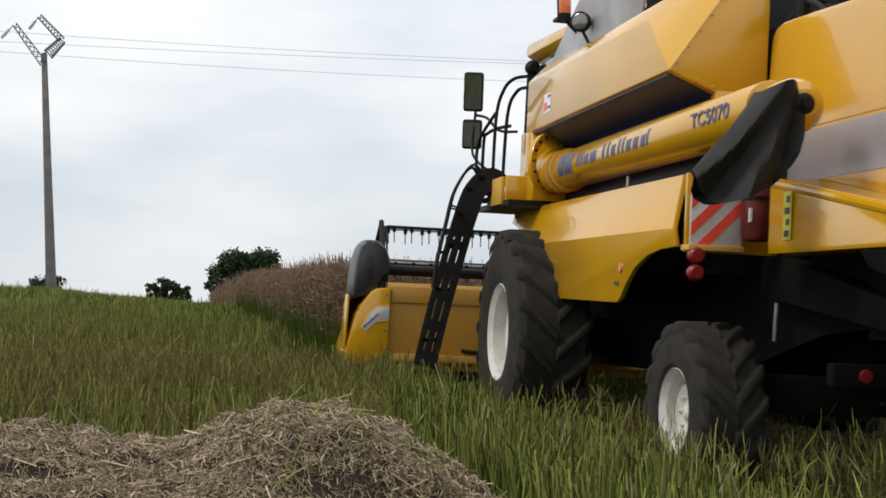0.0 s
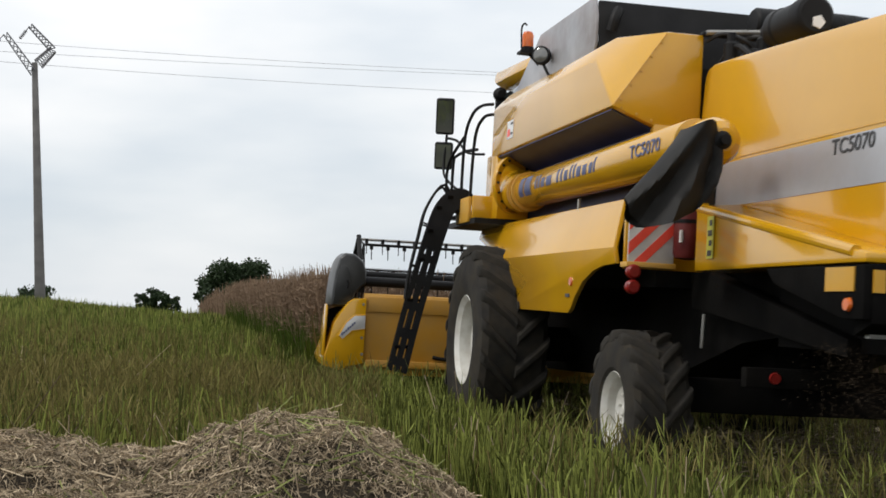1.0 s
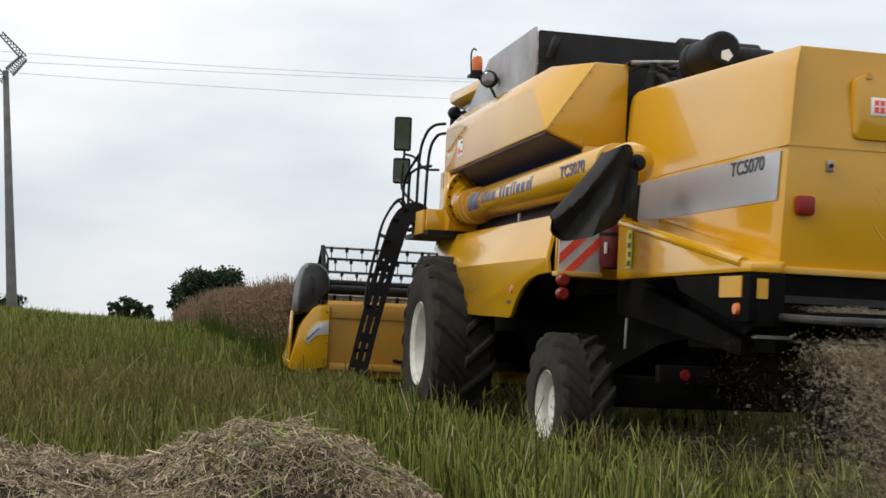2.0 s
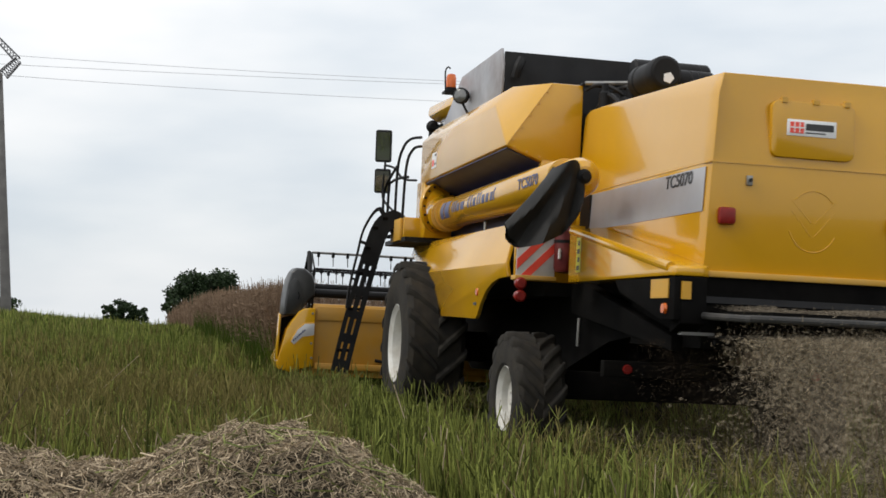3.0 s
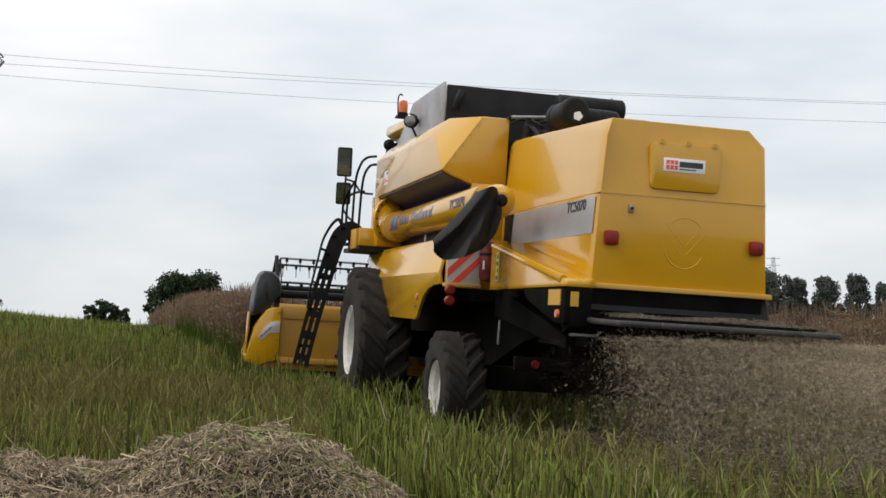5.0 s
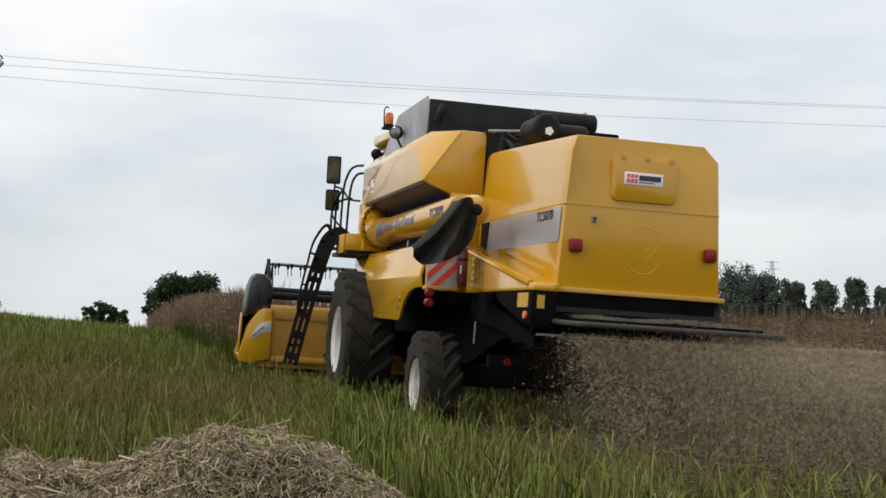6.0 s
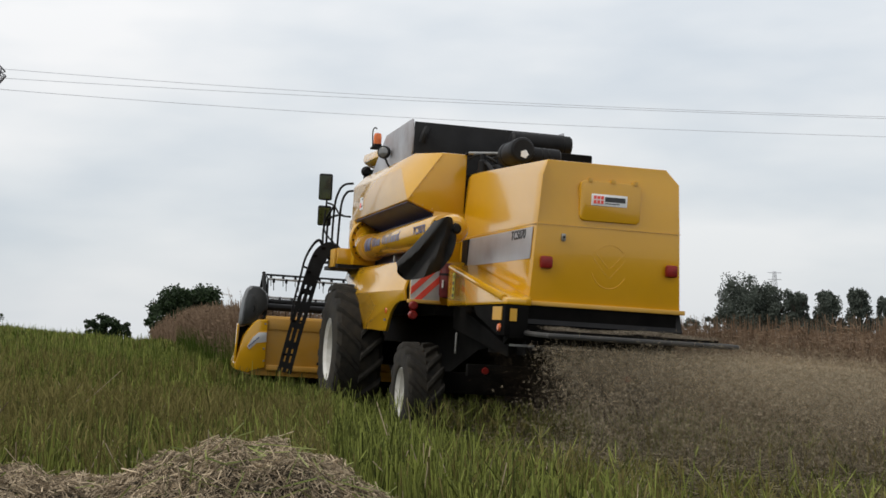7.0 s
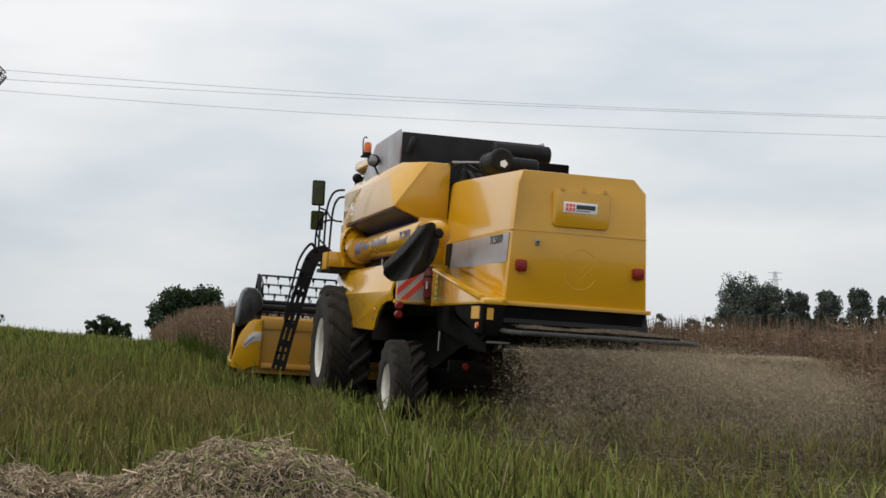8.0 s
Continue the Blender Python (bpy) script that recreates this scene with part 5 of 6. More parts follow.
def weeds(n, r0, r1, a0, a1, h, rad, mat=WEED, name="weeds", label="dry brown weeds with seed heads among the stubble"):
    """Dry branching weeds with seed heads, thickest in blotches."""
    x, y = scatter(n * 3, r0, r1, a0, a1)
    keep = (patch(x, y, 0.9, 21) > 0.3) & (RNG.rand(n * 3) < 0.75) & open_field(x, y)
    x, y = x[keep][:n], y[keep][:n]
    n = len(x)
    hh = h * RNG.uniform(0.6, 1.15, n)
    p0 = np.stack([x, y, land(x, y)], 1)
    lean = np.stack([RNG.normal(0, 0.07, n), RNG.normal(0, 0.07, n), np.ones(n)], 1)
    top = p0 + lean * hh[:, None]
    chains, radii = [np.stack([p0, (p0 + top) / 2, top], 1)], [np.stack([np.full(n, rad), np.full(n, rad * 0.9), np.full(n, rad * 0.6)], 1)]
    for k in range(4):
        t = RNG.uniform(0.5, 0.95, (n, 1))
        b0 = p0 + (top - p0) * t
        d = np.stack([RNG.normal(0, 0.045, n), RNG.normal(0, 0.045, n), RNG.uniform(0.06, 0.15, n)], 1)
        chains.append(np.stack([b0, b0 + d * 0.6, b0 + d], 1))
        radii.append(np.stack([np.full(n, rad * 0.6), np.full(n, rad * 1.2), np.full(n, rad * 0.4)], 1))
    v, f = ribbons(np.concatenate(chains), np.concatenate(radii) * 1.4)
    return tagged(new(name, mesh_from(name, v, f, [mat])), label, "weeds" if mat == WEED else "stubble", kind="stuff")


stems("stubble", "bent and broken pale stubble stems", 2000, 4.5, 15, 0.36, 0.0042, [STUBBLE, STRAW], lean=0.42, brown=0.35, solid=True)
weeds(800, 5.5, 16, 6, 32, 0.42, 0.0021, STUBBLE, "stubble", "forked pale green stubble stems left uncut")
weeds(2300, 7, 14, -10, 8, 0.43, 0.0019)
weeds(1000, 14, 26, -10, 5, 0.42, 0.003)
weeds(500, 7, 14, 12, 32, 0.38, 0.0022)


def crop_mesh(name, x, y, h, rad, branches, pods, green=0):
    """Ripe oilseed plants: a thin stem, branches from half height up, and pods."""
    n = len(x)
    hh = h * RNG.uniform(0.80, 1.08, n)
    p0 = np.stack([x, y, land(x, y)], 1)
    lean = np.stack([RNG.normal(0, 0.10, n), RNG.normal(0, 0.10, n), np.ones(n)], 1)
    top = p0 + lean * hh[:, None]
    chains, radii = [np.stack([p0, (p0 + top) / 2, top], 1)], [np.stack([np.full(n, rad), np.full(n, rad * 0.8), np.full(n, rad * 0.4)], 1)]
    tips, tip_w = [], []
    for k in range(branches):
        t = RNG.uniform(0.35, 0.9, (n, 1))
        b0 = p0 + (top - p0) * t
        d = np.stack([RNG.normal(0, 0.14, n), RNG.normal(0, 0.14, n), RNG.uniform(0.12, 0.42, n)], 1)
        b1 = b0 + d * (1.1 - t)
        chains.append(np.stack([b0, (b0 + b1) / 2 + d * 0.06, b1], 1))
        radii.append(np.stack([np.full(n, rad * 0.55), np.full(n, rad * 0.6), np.full(n, rad * 0.3)], 1))
        for j in range(pods):
            s = RNG.uniform(0.3, 1.0, (n, 1))
            c = b0 + (b1 - b0) * s
            e = np.stack([RNG.normal(0, 0.05, n), RNG.normal(0, 0.05, n), RNG.uniform(-0.02, 0.05, n)], 1)
            tips.append(np.stack([c, c + e], 1))
            tip_w.append(np.stack([np.full(n, rad * 0.5), np.full(n, rad * 0.7)], 1))
    v, f = joined(ribbons(np.concatenate(chains), np.concatenate(radii) * 1.4), ribbons(np.concatenate(tips), np.concatenate(tip_w) * 1.5))
    index = np.zeros(len(f), int)
    if green:
        # still green lower stems and grass at the foot
        gx, gy = np.repeat(x, green) + RNG.normal(0, 0.09, n * green), np.repeat(y, green) + RNG.normal(0, 0.09, n * green)
        g0 = np.stack([gx, gy, land(gx, gy)], 1)
        g1 = g0 + np.stack([RNG.normal(0, 0.08, n * green), RNG.normal(0, 0.08, n * green), RNG.uniform(0.35, 0.95, n * green)], 1)
        gv, gf = ribbons(np.stack([g0, g1], 1), np.stack([np.full(n * green, rad), np.full(n * green, rad * 0.4)], 1))
        v, f = joined((v, f), (gv, gf))
        index = np.concatenate([index, np.ones(len(gf), int)])
    return mesh_from(name, v, f, [CROP, BLADE], index)


CROP_H = 1.42


def standing_crop():
    # the wall of plants ahead, along the driving line
    n = 3600
    x, y = CROP_X + np.abs(RNG.normal(0, 0.55, n)), RNG.uniform(CUT_TO, 50, n)
    tagged(new("standing_crop", crop_mesh("standing_crop", x, y, CROP_H, 0.0055, 5, 3, 6)), "ripe brown oilseed crop standing in a wall", "crop", kind="stuff")
    n = 4500
    x, y = CROP_X + RNG.rand(n) ** 1.6 * 16, CUT_TO + RNG.rand(n) ** 1.4 * 110
    tagged(new("standing_crop", crop_mesh("standing_crop", x, y, CROP_H * 1.02, 0.016, 4, 2)), "ripe brown oilseed crop in the distance", "crop", kind="stuff")
    # beside the cut strip
    n = 4200
    x, y = CROP_RIGHT_X + np.abs(RNG.normal(0, 0.7, n)), RNG.uniform(8, 24, n)
    tagged(new("standing_crop", crop_mesh("standing_crop", x, y, CROP_H, 0.0045, 4, 3, 2)), "ripe brown oilseed crop beside the cut strip", "crop", kind="stuff")
    n = 7000
    x, y = CROP_RIGHT_X + 0.5 + RNG.rand(n) ** 1.4 * 60, RNG.uniform(9, 100, n)
    tagged(new("standing_crop", crop_mesh("standing_crop", x, y, CROP_H * 1.02, 0.010, 4, 2)), "wide field of ripe brown oilseed crop", "crop", kind="stuff")

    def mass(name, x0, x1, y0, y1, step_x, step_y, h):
        """A dark filler sheet added inside the crop against see-through, lower than its tops, with sides down to the
        soil.
        """
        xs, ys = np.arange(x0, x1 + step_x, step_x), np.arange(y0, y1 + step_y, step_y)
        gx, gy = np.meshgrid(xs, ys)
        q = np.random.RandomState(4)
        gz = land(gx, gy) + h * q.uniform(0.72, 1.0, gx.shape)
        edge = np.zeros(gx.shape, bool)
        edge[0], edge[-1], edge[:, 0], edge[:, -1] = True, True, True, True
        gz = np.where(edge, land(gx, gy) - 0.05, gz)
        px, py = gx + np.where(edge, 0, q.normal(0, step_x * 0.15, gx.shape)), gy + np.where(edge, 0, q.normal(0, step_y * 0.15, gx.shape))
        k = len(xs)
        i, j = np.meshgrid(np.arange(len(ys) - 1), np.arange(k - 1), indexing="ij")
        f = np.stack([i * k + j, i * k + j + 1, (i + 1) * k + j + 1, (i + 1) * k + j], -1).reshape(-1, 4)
        return tagged(new(name, mesh_from(name, np.stack([px, py, gz], -1).reshape(-1, 3), f, [CROP_MASS])), "darker brown filler sheet inside the standing crop", "crop", kind="stuff")
    mass("crop_filler", CROP_X + 0.35, 26, CUT_TO + 0.4, 150, 0.45, 1.0, 1.16)
    mass("crop_filler", CROP_RIGHT_X + 0.45, 120, 6, 130, 0.8, 1.0, 1.16)


standing_crop()

# the crop in the header's way, in narrow strips that are cut one after another
STRIPS = []
STRIP_DEPTH = 0.5


def crop_strips():
    n = int((CUT_TO - CUT_FROM) / STRIP_DEPTH)
    for k in range(n):
        y0 = CUT_FROM + k * STRIP_DEPTH
        m = 300
        x, y = CROP_X + RNG.rand(m) ** 2.2 * (CROP_RIGHT_X - CROP_X), RNG.uniform(y0, y0 + STRIP_DEPTH, m)
        me = crop_mesh("crop_strip", x, y, CROP_H, 0.0055, 4, 3, 6)
        mid = Vector((4.2, y0 + STRIP_DEPTH / 2, float(land(4.2, y0))))
        me.transform(Matrix.Translation(-mid))
        ob = tagged(new("crop_strip", me), "narrow strip of ripe brown crop ahead of the cutter bar", "crop", "strips of crop being cut")
        ob.matrix_basis = Matrix.Translation(mid)
        STRIPS.append((ob, mid, y0))


crop_strips()


# ---- straw pile in the foreground ----
def straw_pile():
    pile = thing("straw_pile", "grey-brown heap of chopped straw lying on the stubble", "straw pile", pose(0, 6.4, 0))
    xs, ys = np.linspace(-2.6, 1.75, 120), np.linspace(-1.1, 0.9, 56)
    ridge_x = [-2.6, -1.6, -0.9, -0.55, -0.30, -0.1, 0.1, 0.40, 0.72, 0.95, 1.15, 1.35, 1.55, 1.75]
    ridge_z = [0.30, 0.325, 0.35, 0.335, 0.285, 0.28, 0.375, 0.505, 0.50, 0.415, 0.26, 0.11, 0.02, -0.10]

    def height(x, y):
        top = np.interp(x, ridge_x, ridge_z)
        yy = y / np.where(y < 0, 0.92, 0.85)
        shape = np.clip(1 - np.abs(yy) ** np.where(y < 0, 2.6, 1.9), 0, 1) ** 0.8
        lump = 0.04 * (patch(x, y, 5.5, 51) - 0.5) + 0.05 * (patch(x, y, 14, 52) - 0.5) + 0.04 * (patch(x, y, 34, 53) - 0.5)
        # hollows under the matted crust on the near face
        pit = np.clip(patch(x * 0.7, y * 3.0, 8.0, 57) - 0.56, 0, 1) * np.clip((-y - 0.28) / 0.2, 0, 1)
        pit = pit + 1.0 * np.exp(-((x - 0.78) / 0.42) ** 2 - ((y + 0.68) / 0.10) ** 2)
        crust = 0.016 * np.clip((patch(x, y * 1.6, 4.0, 58) - 0.5) * 3, -1, 1) * np.clip((0.3 - y) / 0.5, 0, 1)
        return land(x, y + 6.4) - 0.03 + (top + 0.03) * shape + (lump + crust - 0.24 * pit) * shape
    gx, gy = np.meshgrid(xs, ys)
    v = np.stack([gx, gy, height(gx, gy) - 0.02], -1).reshape(-1, 3)
    k = len(xs)
    i, j = np.meshgrid(np.arange(len(ys) - 1), np.arange(k - 1), indexing="ij")
    f = np.stack([i * k + j, i * k + j + 1, (i + 1) * k + j + 1, (i + 1) * k + j], -1).reshape(-1, 4)
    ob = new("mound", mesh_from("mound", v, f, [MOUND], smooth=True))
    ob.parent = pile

    def strands(name, n, l0, l1, rad, mat, lift, flat, label, xr=(-2.5, 1.6)):
        x, y = RNG.uniform(xr[0], xr[1], n), RNG.uniform(-0.95, 0.62, n)
        e = 0.02
        sx, sy = (height(x + e, y) - height(x - e, y)) / (2 * e), (height(x, y + e) - height(x, y - e)) / (2 * e)
        nrm = np.stack([-sx, -sy, np.ones(n)], 1)
        nrm /= np.linalg.norm(nrm, axis=1, keepdims=True)
        d = RNG.normal(size=(n, 3))
        d -= (d * nrm).sum(1, keepdims=True) * nrm
        d /= np.linalg.norm(d, axis=1, keepdims=True)
        d = d + nrm * RNG.normal(0, flat, (n, 1))
        d /= np.linalg.norm(d, axis=1, keepdims=True)
        d *= RNG.uniform(l0, l1, (n, 1))
        c = np.stack([x, y, height(x, y)], 1) + nrm * (RNG.rand(n, 1) * lift - 0.006)
        bow = nrm * RNG.normal(0, 0.05, (n, 1)) * np.linalg.norm(d, axis=1, keepdims=True)
        r = np.full((n, 1), rad) * RNG.uniform(0.6, 1.4, (n, 1))
        vv, ff = ribbons(np.stack([c - d / 2, c + d / 2 + bow], 1), np.repeat(r, 2, 1))
        o = new(name, mesh_from(name, vv, ff, [mat]))
        o.parent = pile
        tagged(o, label, kind="stuff")
    strands("straw", 125000, 0.014, 0.052, 0.0020, STRAW, 0.035, 0.30, "short chopped grey-brown straw")
    strands("long_straw", 3200, 0.05, 0.17, 0.0024, STRAW, 0.04, 0.25, "longer pale straws")
    strands("green_straw", 850, 0.08, 0.26, 0.0030, STRAW_GREEN, 0.03, 0.22, "green stalks in the heap")
    strands("green_straw", 260, 0.10, 0.30, 0.0030, STRAW_GREEN, 0.05, 0.3, "green stalks in the heap", (0.1, 1.3))
    strands("loose_straw", 320, 0.06, 0.16, 0.0022, STRAW, 0.05, 0.9, "straws sticking out of the heap")


straw_pile()


def straw_litter():
    n = 52000
    x, y = scatter(n, 6.5, 20, 12, 33)
    ok = (x < CROP_RIGHT_X) & (RNG.rand(n) < np.clip((x - 2.9) / 1.3, 0, 1) * (0.35 + 0.95 * patch(x, y, 1.1, 34)))
    x, y = x[ok], y[ok]
    n = len(x)
    c = np.stack([x, y, land(x, y) + RNG.uniform(0.0, 0.2, n) * (0.5 + patch(x, y, 1.2, 33))], 1)
    d = RNG.normal(size=(n, 3)) * [1, 1, 0.35]
    d = d / np.linalg.norm(d, axis=1, keepdims=True) * RNG.uniform(0.03, 0.12, (n, 1))
    v, f = ribbons(np.stack([c - d / 2, c + d / 2], 1), np.full((n, 2), 0.0032))
    tagged(new("straw_litter", mesh_from("straw_litter", v, f, [LITTER])), "chopped straw strewn over the stubble", "straw", kind="stuff")


straw_litter()


# ---- power line ----
def bearing(deg, dist, z):
    return Vector((dist * math.sin(radians(deg)), dist * math.cos(radians(deg)), z))


def power_pole():
    base = bearing(-5.47, 62, 0)
    base.z = float(land(base.x, base.y)) - 0.3
    pole = thing("power_pole", "grey concrete power pole with forked lattice arms", "power pole", Matrix.Translation(base) @ Matrix.Rotation(radians(-2.1), 4, "Y"))
    top = EYE_HEIGHT + 62 * math.tan(radians(9.08)) - base.z
    bm = nb()
    loft(bm, [[(-w, -w * 0.8, z), (w, -w * 0.8, z), (w, w * 0.8, z), (-w, w * 0.8, z)] for z, w in ((0, 0.22), (top * 0.5, 0.165), (top, 0.115))])
    part("shaft", bm, CONCRETE, pole, "tapered concrete shaft", bevel=0.02)

    def lattice(name, a, b, w0, w1):
        a, b = Vector(a), Vector(b)
        d = (b - a).normalized()
        u = d.cross(Vector((0, 1, 0))).normalized()
        q = d.cross(u)
        bm2 = nb()
        corner = [(1, 1), (-1, 1), (-1, -1), (1, -1)]
        for s, t in corner:
            tube(bm2, [a + (u * s + q * t) * w0, b + (u * s + q * t) * w1], 0.028, 5)
        for k in range(8):
            f0, f1 = k / 8, (k + 1) / 8
            for c in range(4):
                (s0, t0), (s1, t1) = corner[c], corner[(c + 1) % 4]
                wa, wb = w0 + (w1 - w0) * f0, w0 + (w1 - w0) * f1
                tube(bm2, [a + (b - a) * f0 + (u * s0 + q * t0) * wa, a + (b - a) * f1 + (u * s1 + q * t1) * wb], 0.018, 4)
        part(name, bm2, GALV, pole, "dark galvanised lattice arm")
    p = lambda u, v: ((u - 82) * 0.02535, 0, top + (95 - v) * 0.02535)
    lattice("left_arm", p(80, 113), p(35, 46), 0.14, 0.09)
    lattice("right_arm", p(88, 98), p(113, 73), 0.20, 0.14)
    lattice("right_arm_upper", p(112, 73), p(76, 32), 0.13, 0.09)
    for a, b in ((p(33, 47), p(12, 70)), (p(75, 33), p(58, 55))):
        bm = nb()
        a, b = Vector(a), Vector(b)
        tube(bm, [a, b], 0.022, 6)
        for k in range(7):
            c = a + (b - a) * (0.35 + 0.09 * k)
            tube(bm, [c, c + (b - a) * 0.045], 0.075, 8)
        part("insulator", bm, GALV, pole, "string insulator")
    return base, top


POLE_BASE, POLE_TOP = power_pole()


def wires():
    ends = ((0.35, 9.78, 9.15, 8.17), (0.6, 9.42, 9.03, 8.10), (-0.35, 8.98, 8.31, 7.39))
    for k, (off, e0, e1, e2) in enumerate(ends):
        # three sightings of each wire: at the pole, mid-span and farther to the right
        line = []
        for deg, el in ((-5.3, e0), (13.0, e1), (30.4, e2)):
            dist = 62 / math.cos(radians(deg + 5.3)) * 1.0
            line.append((deg, dist, EYE_HEIGHT + dist * math.tan(radians(el))))
        co = np.polyfit([a for a, _, _ in line], [z for _, _, z in line], 2)
        pts = []
        for deg in np.arange(-14, 44.1, 2.0):
            dist = 62 / math.cos(radians(deg + 5.3))
            pts.append(bearing(deg, dist, float(np.polyval(co, deg))))
        bm = nb()
        tube(bm, pts, 0.010, 5)
        ob = new("power_line", mesh_of("power_line", bm, WIRE))
        tagged(ob, "thin grey overhead wire hanging from the pole", "power line", "wires of the power line")


wires()


def far_pylon():
    at = bearing(26.15, 420, 0)
    at.z = float(land(at.x, at.y))
    mast = thing("lattice_pylon", "faint grey lattice pylon far behind the trees", "pylon", Matrix.Translation(at))
    top = EYE_HEIGHT + 420 * math.tan(radians(2.1)) - at.z
    bm = nb()
    for sx in (-1, 1):
        for sy in (-1, 1):
            tube(bm, [(sx * 1.7, sy * 1.7, 0), (sx * 0.3, sy * 0.3, top)], 0.10, 4)
    for k in range(10):
        z0, z1 = top * k / 10, top * (k + 1) / 10
        w0, w1 = 1.7 - 1.4 * k / 10, 1.7 - 1.4 * (k + 1) / 10
        tube(bm, [(-w0, -w0, z0), (w1, -w1, z1)], 0.06, 4)
        tube(bm, [(w0, -w0, z0), (-w1, -w1, z1)], 0.06, 4)
    part("mast", bm, WIRE, mast)
    for z in (top - 0.4, top - 2.4):
        bm = nb()
        tube(bm, [(-2.2, 0, z), (2.2, 0, z)], 0.09, 4)
        part("cross_arm", bm, WIRE, mast)


far_pylon()


# ---- trees ----
def tree(label, at, height, width, blobs, leaves, leaf, mat, seed, flat=0.8, name="tree", bare=0.12):
    q = np.random.RandomState(seed)
    t = thing(name, label, "tree", Matrix.Translation(at), "trees on the skyline")
    bm = nb()
    tube(bm, smooth_path([(0, 0, -0.5), (0.1, 0, height * 0.25), (-0.1, 0.1, height * 0.5), (0.0, 0, height * 0.8)]), [height * 0.04 * (1 - 0.85 * k / 18) for k in range(19)], 8)
    for k in range(8):
        a = q.uniform(0, 6.28)
        z0 = height * q.uniform(0.18, 0.55)
        tube(bm, smooth_path([(0, 0, z0), (math.cos(a) * width * 0.18, math.sin(a) * width * 0.18, z0 + height * 0.12), (math.cos(a) * width * 0.36, math.sin(a) * width * 0.36, z0 + height * 0.28)], 4), [height * 0.014 * (1 - 0.08 * i) for i in range(9)], 6)
    part("trunk", bm, BARK, t, "dark trunk with limbs")
    cs = []
    for k in range(blobs):
        a, r = q.uniform(0, 6.28), math.sqrt(q.rand())
        z = q.uniform(bare + 0.12, 0.92)
        spread = width * 0.5 * (1 - 0.75 * max(0.0, z - 0.45) ** 1.2) * 0.82
        cs.append((math.cos(a) * r * spread, math.sin(a) * r * spread, height * z, width * q.uniform(0.09, 0.19)))
    cs = np.array(cs)
    pick = cs[q.randint(0, blobs, leaves)]
    d = q.normal(size=(leaves, 3))
    d /= np.linalg.norm(d, axis=1, keepdims=True)
    c = pick[:, :3] + d * pick[:, 3:4] * (q.rand(leaves, 1) ** 0.4) * [1, 1, flat] * q.uniform(0.8, 1.25, (leaves, 1))
    u, w = q.normal(size=(leaves, 3)), q.normal(size=(leaves, 3))
    u /= np.linalg.norm(u, axis=1, keepdims=True)
    w -= (u * w).sum(1, keepdims=True) * u
    w /= np.linalg.norm(w, axis=1, keepdims=True)
    s = leaf * q.uniform(0.6, 1.3, (leaves, 1))
    v = np.stack([c - u * s, c - w * s * 0.55, c + u * s, c + w * s * 0.55], 1).reshape(-1, 3)
    f = np.arange(leaves * 4).reshape(-1, 4)
    ob = new("crown", mesh_from("crown", v, f, [mat]))
    ob.parent = t
    tagged(ob, "uneven crown of leaves")


def on_skyline(deg, dist, dz=0.0):
    p = bearing(deg, dist, 0)
    p.z = float(land(p.x, p.y)) + dz
    return p


tree("dark broad oak behind the brow", on_skyline(1.55, 200), 8.3, 7.6, 60, 9000, 0.26, LEAF, 1, bare=0.05)
tree("dark broad oak behind the brow", on_skyline(2.80, 202), 8.4, 7.8, 60, 9000, 0.26, LEAF, 2, bare=0.05)
tree("small dark tree behind the brow", on_skyline(-0.95, 200), 3.7, 4.2, 30, 3200, 0.22, LEAF, 3, bare=0.02)
tree("small dark bush behind the brow", on_skyline(-0.35, 200), 3.2, 3.4, 18, 2000, 0.2, LEAF, 4, bare=0.02)
tree("low bush behind the brow", on_skyline(-1.6, 200), 2.9, 2.2, 14, 1200, 0.2, LEAF, 5, bare=0.02)
tree("low bush behind the brow", on_skyline(-5.7, 90), 1.2, 3.0, 14, 1200, 0.12, LEAF, 6, bare=0.02)
# far trees and hedge look hazy through their leaf colour alone
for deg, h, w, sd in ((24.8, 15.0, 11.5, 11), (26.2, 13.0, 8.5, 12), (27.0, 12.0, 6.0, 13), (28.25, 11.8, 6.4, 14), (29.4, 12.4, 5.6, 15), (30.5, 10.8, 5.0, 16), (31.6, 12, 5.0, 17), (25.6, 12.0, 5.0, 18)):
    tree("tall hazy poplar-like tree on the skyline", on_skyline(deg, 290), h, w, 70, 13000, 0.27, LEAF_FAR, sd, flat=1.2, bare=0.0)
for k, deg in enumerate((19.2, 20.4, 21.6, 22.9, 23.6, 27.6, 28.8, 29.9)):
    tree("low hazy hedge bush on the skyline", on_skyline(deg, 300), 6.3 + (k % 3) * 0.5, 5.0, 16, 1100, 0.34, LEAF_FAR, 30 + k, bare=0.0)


# ---- chaff thrown out behind ----
PLUMES = []


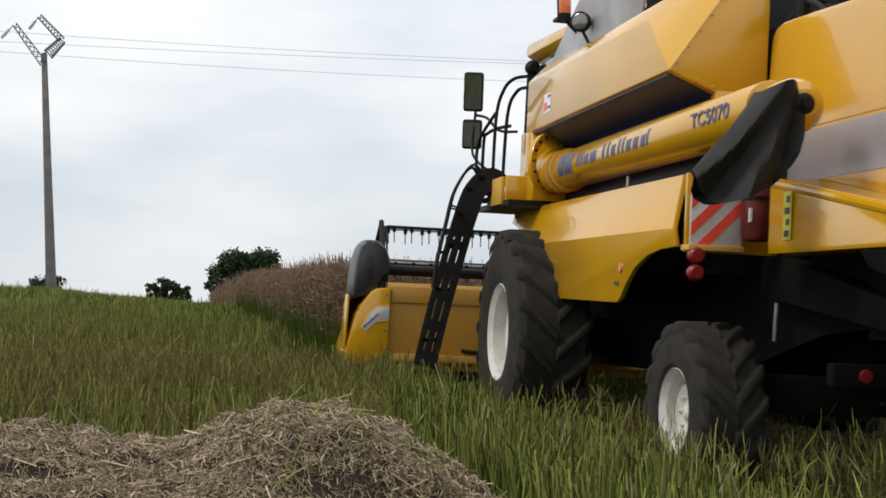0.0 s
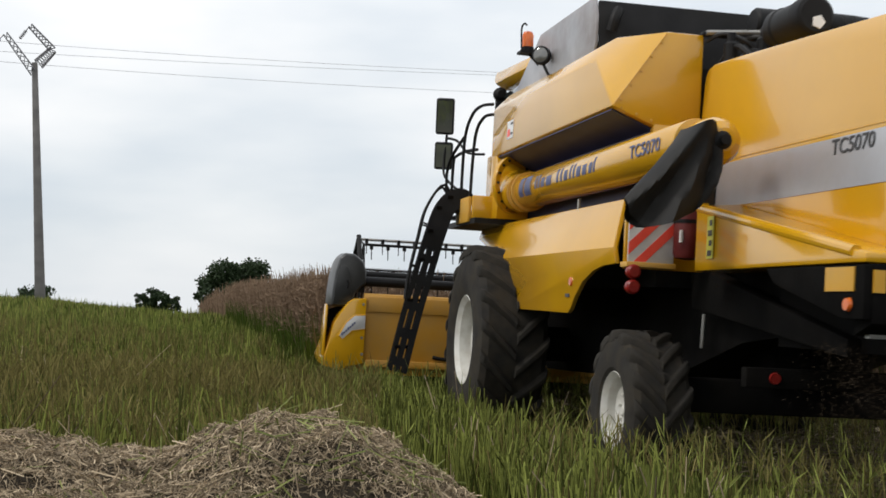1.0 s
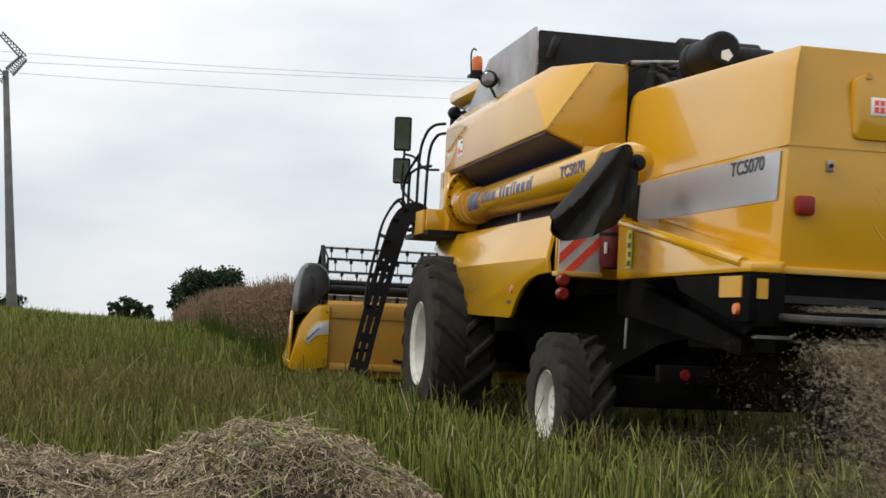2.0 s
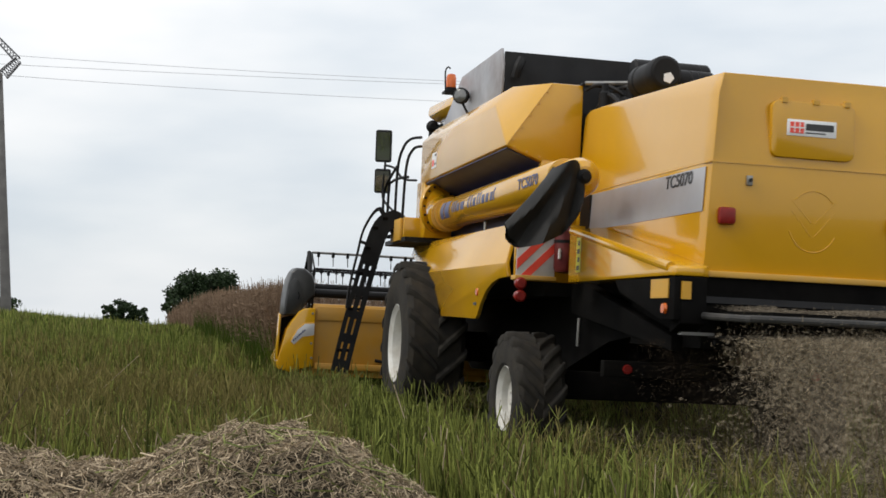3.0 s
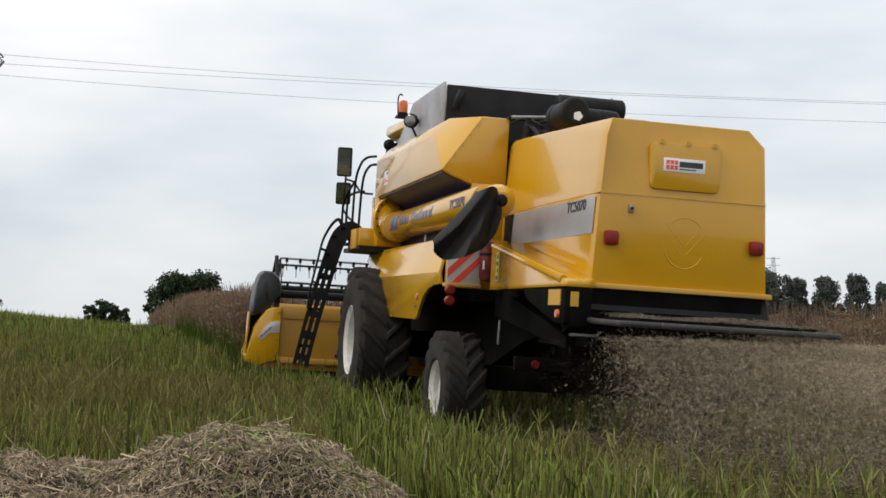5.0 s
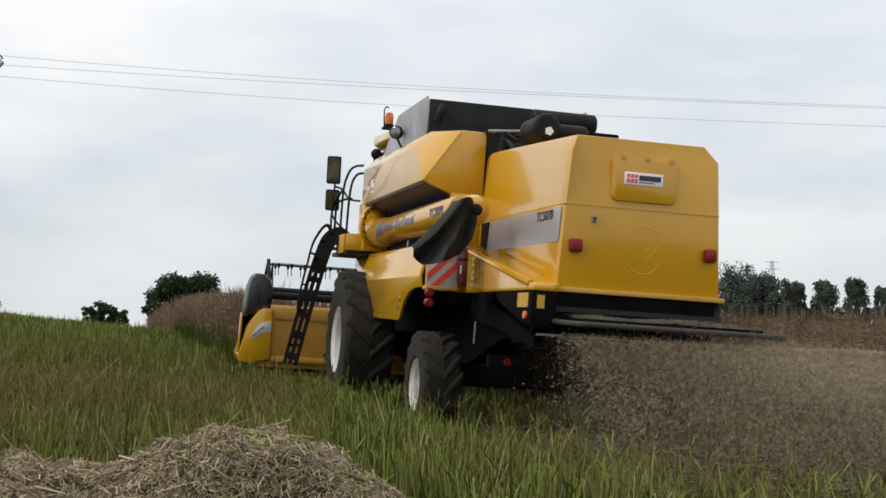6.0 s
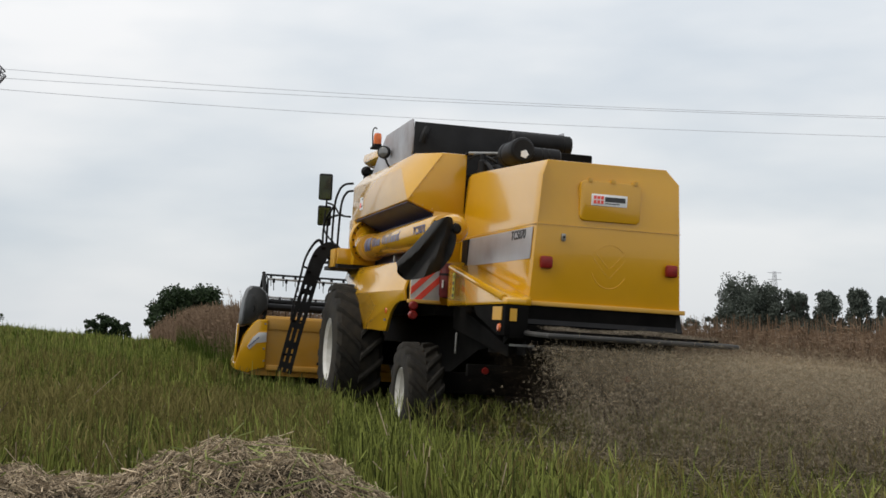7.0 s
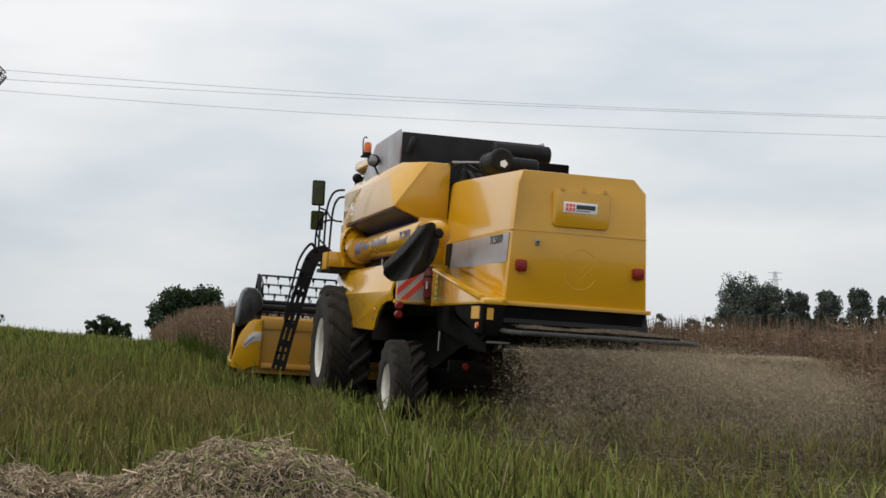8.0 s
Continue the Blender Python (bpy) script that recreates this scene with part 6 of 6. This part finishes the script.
def chaff_cloud(label, n, seed, size, reach, mat, thick=0.4):
    """Bits of straw on their way from the spreader to the ground, in the harvester's space."""
    q = np.random.RandomState(seed)
    t = q.rand(n) ** 0.9
    a = np.radians(np.clip(q.normal(54, 28, n), 4, 125))
    speed = reach * q.uniform(0.55, 1.1, n)
    x0 = np.where(q.rand(n) < 0.35, -0.30, 0.46) + q.uniform(-0.45, 0.45, n)
    x = x0 + np.sin(a) * speed * t
    y = -6.40 - np.cos(a) * speed * t * 0.62 + q.normal(0, 0.2, n)
    z = 1.02 - 0.06 * t - 0.88 * t ** 1.8 * q.uniform(0.3, 1.0, n) + q.normal(0, 0.08 + 0.20 * t, n)
    # clots and streaks
    keep = (z > 0.05) & (z < 1.0 + 0.3 * q.rand(n) ** 2) & (q.rand(n) < 0.6 + 0.5 * patch(x * 2.0 + z * 3, y * 1.6 + z * 2, 1.6, seed + 1))
    c = np.stack([x, y, z], 1)[keep]
    n = len(c)
    d = q.normal(size=(n, 3))
    d /= np.linalg.norm(d, axis=1, keepdims=True)
    ln = size * q.lognormal(0, 0.55, (n, 1))
    v, f = ribbons(np.stack([c - d * ln, c + d * ln], 1), np.full((n, 2), size * thick))
    ob = tagged(new("chaff_cloud", mesh_from("chaff_cloud", v, f, [mat])), label, "flying chaff", kind="stuff")
    PLUMES.append(ob)


chaff_cloud("tan chaff and dust blown from the spreader", 42000, 41, 0.0026, 3.4, CHAFF)
chaff_cloud("fine straw dust behind the harvester", 310000, 42, 0.0036, 5.0, DUST_HAZE, 0.95)
chaff_cloud("chopped straw flying to the ground", 16000, 43, 0.012, 3.4, CHAFF, 0.085)


def chaff_curtain(label, n, seed, size, mat, thick, x0, x1, y0, deep, bow, top=1.03, name="chaff_curtain"):
    """Bits that drop in a curtain below the hoop, thinner towards the ground."""
    q = np.random.RandomState(seed)
    u, v = q.rand(n), q.rand(n) ** 1.8
    x = x0 + (x1 - x0) * u ** 0.62 + bow * v * (u * 1.4 - 0.3) + q.normal(0, 0.08 + 0.16 * v, n)
    y = y0 - deep * q.rand(n) * (0.25 + 0.75 * v)
    z = top - (top - 0.06) * v + q.normal(0, 0.015, n)
    keep = (z > 0.05) & (z < top + 0.02) & (q.rand(n) < 0.45 + 0.75 * patch(x * 3 + z * 0.8, z * 1.2, 1.7, seed + 1))
    c = np.stack([x, y, z], 1)[keep]
    n = len(c)
    d = q.normal(size=(n, 3)) * [1, 1, 1.1]
    d /= np.linalg.norm(d, axis=1, keepdims=True)
    ln = size * q.lognormal(0, 0.5, (n, 1))
    # each bit is bowed a little
    s = np.cross(d, q.normal(size=(n, 3))) * ln * 0.35
    chain = np.stack([c - d * ln, c + s, c + d * ln] if thick < 0.5 else [c - d * ln, c + d * ln], 1)
    v, f = ribbons(chain, np.full(chain.shape[:2], size * thick))
    PLUMES.append(tagged(new(name, mesh_from(name, v, f, [mat])), label, "flying chaff", kind="stuff"))


chaff_curtain("curled straw bits dropping below the hoop", 26000, 51, 0.0125, CHAFF, 0.075, -0.80, 2.4, -6.70, 0.8, 0.45)
chaff_curtain("fine tan dust dropping below the hoop", 280000, 52, 0.0030, DUST_HAZE, 0.8, -0.80, 2.2, -6.60, 0.8, 0.50)
chaff_curtain("thin veil of dust below the hoop", 66000, 53, 0.010, PUFF, 0.9, -0.80, 2.2, -6.65, 0.8, 0.50)
chaff_curtain("thin brown dust behind the rear axle, shade in its colour", 90000, 54, 0.0035, PUFF_SHADED, 0.9, -0.85, 0.3, -5.50, 0.9, 0.25, 0.98)


# ---- everything that moves ----
def drive_pose(t, dx=0.0, dy=0.0, dz=0.0):
    """Where the harvester is at a time."""
    x, y, z, rx, ry, rz = (float(np.interp(t, [r[0] for r in DRIVE], [r[k] for r in DRIVE])) for k in range(1, 7))
    return pose(x + dx, y + dy, z + dz, rx, ry, rz)


def motions():
    walk(HARVESTER, [(r[0], pose(*r[1:])) for r in DRIVE])
    steps = [k * 0.25 for k in range(33)]
    way = lambda t: float(np.interp(t, [r[0] for r in DRIVE], [r[2] for r in DRIVE])) - DRIVE[0][2]
    for ob, m, r in WHEELS:
        walk(ob, [(t, m @ Matrix.Rotation(-way(t) / r, 4, "X")) for t in steps])
    walk(REEL, [(t, pose(0, 4.02, 1.42) @ Matrix.Rotation(-radians(110) * t, 4, "X")) for t in steps])
    for ob, y, z in TINES:
        walk(ob, [(t, Matrix.Translation((0, y, z)) @ Matrix.Rotation(radians(110) * t, 4, "X")) for t in steps])
    # the plume follows the spreader, swaying a little in itself
    for k, ob in enumerate(PLUMES):
        walk(ob, [(t, drive_pose(t, 0.05 * math.sin(3.3 * t + k), 0.05 * math.sin(5.1 * t + 2 * k), 0.02 * math.sin(7 * t + k)) @ pose(0, 0, 0, 0, 1.5 * math.sin(4 * t + k), 0)) for t in steps])
    # each strip stands until the cutter bar comes, is laid over and carried along in the header
    for ob, mid, y0 in STRIPS:
        rows = [(0.0, Matrix.Translation(mid))]
        bar = lambda t: way(t) + DRIVE[0][2] + 4.1
        cut = next((t for t in np.arange(0, 8.01, 0.05) if bar(t) >= y0), None)
        if cut is not None and cut < 7.5:
            cut = max(0.05, float(cut))
            rows.append((cut, Matrix.Translation(mid)))
            for t in np.arange(cut + 0.3, 7.99, 0.5):
                rows.append((float(t), Matrix.Translation((mid.x + 0.3, bar(float(t)) - 0.85, mid.z + 0.26)) @ pose(0, 0, 0, -78, LEAN, 0)))
            rows.append((8.0, Matrix.Translation((mid.x + 0.3, bar(8.0) - 0.85, mid.z + 0.26)) @ pose(0, 0, 0, -78, LEAN, 0)))
        else:
            rows.append((8.0, Matrix.Translation(mid)))
        walk(ob, rows)


motions()
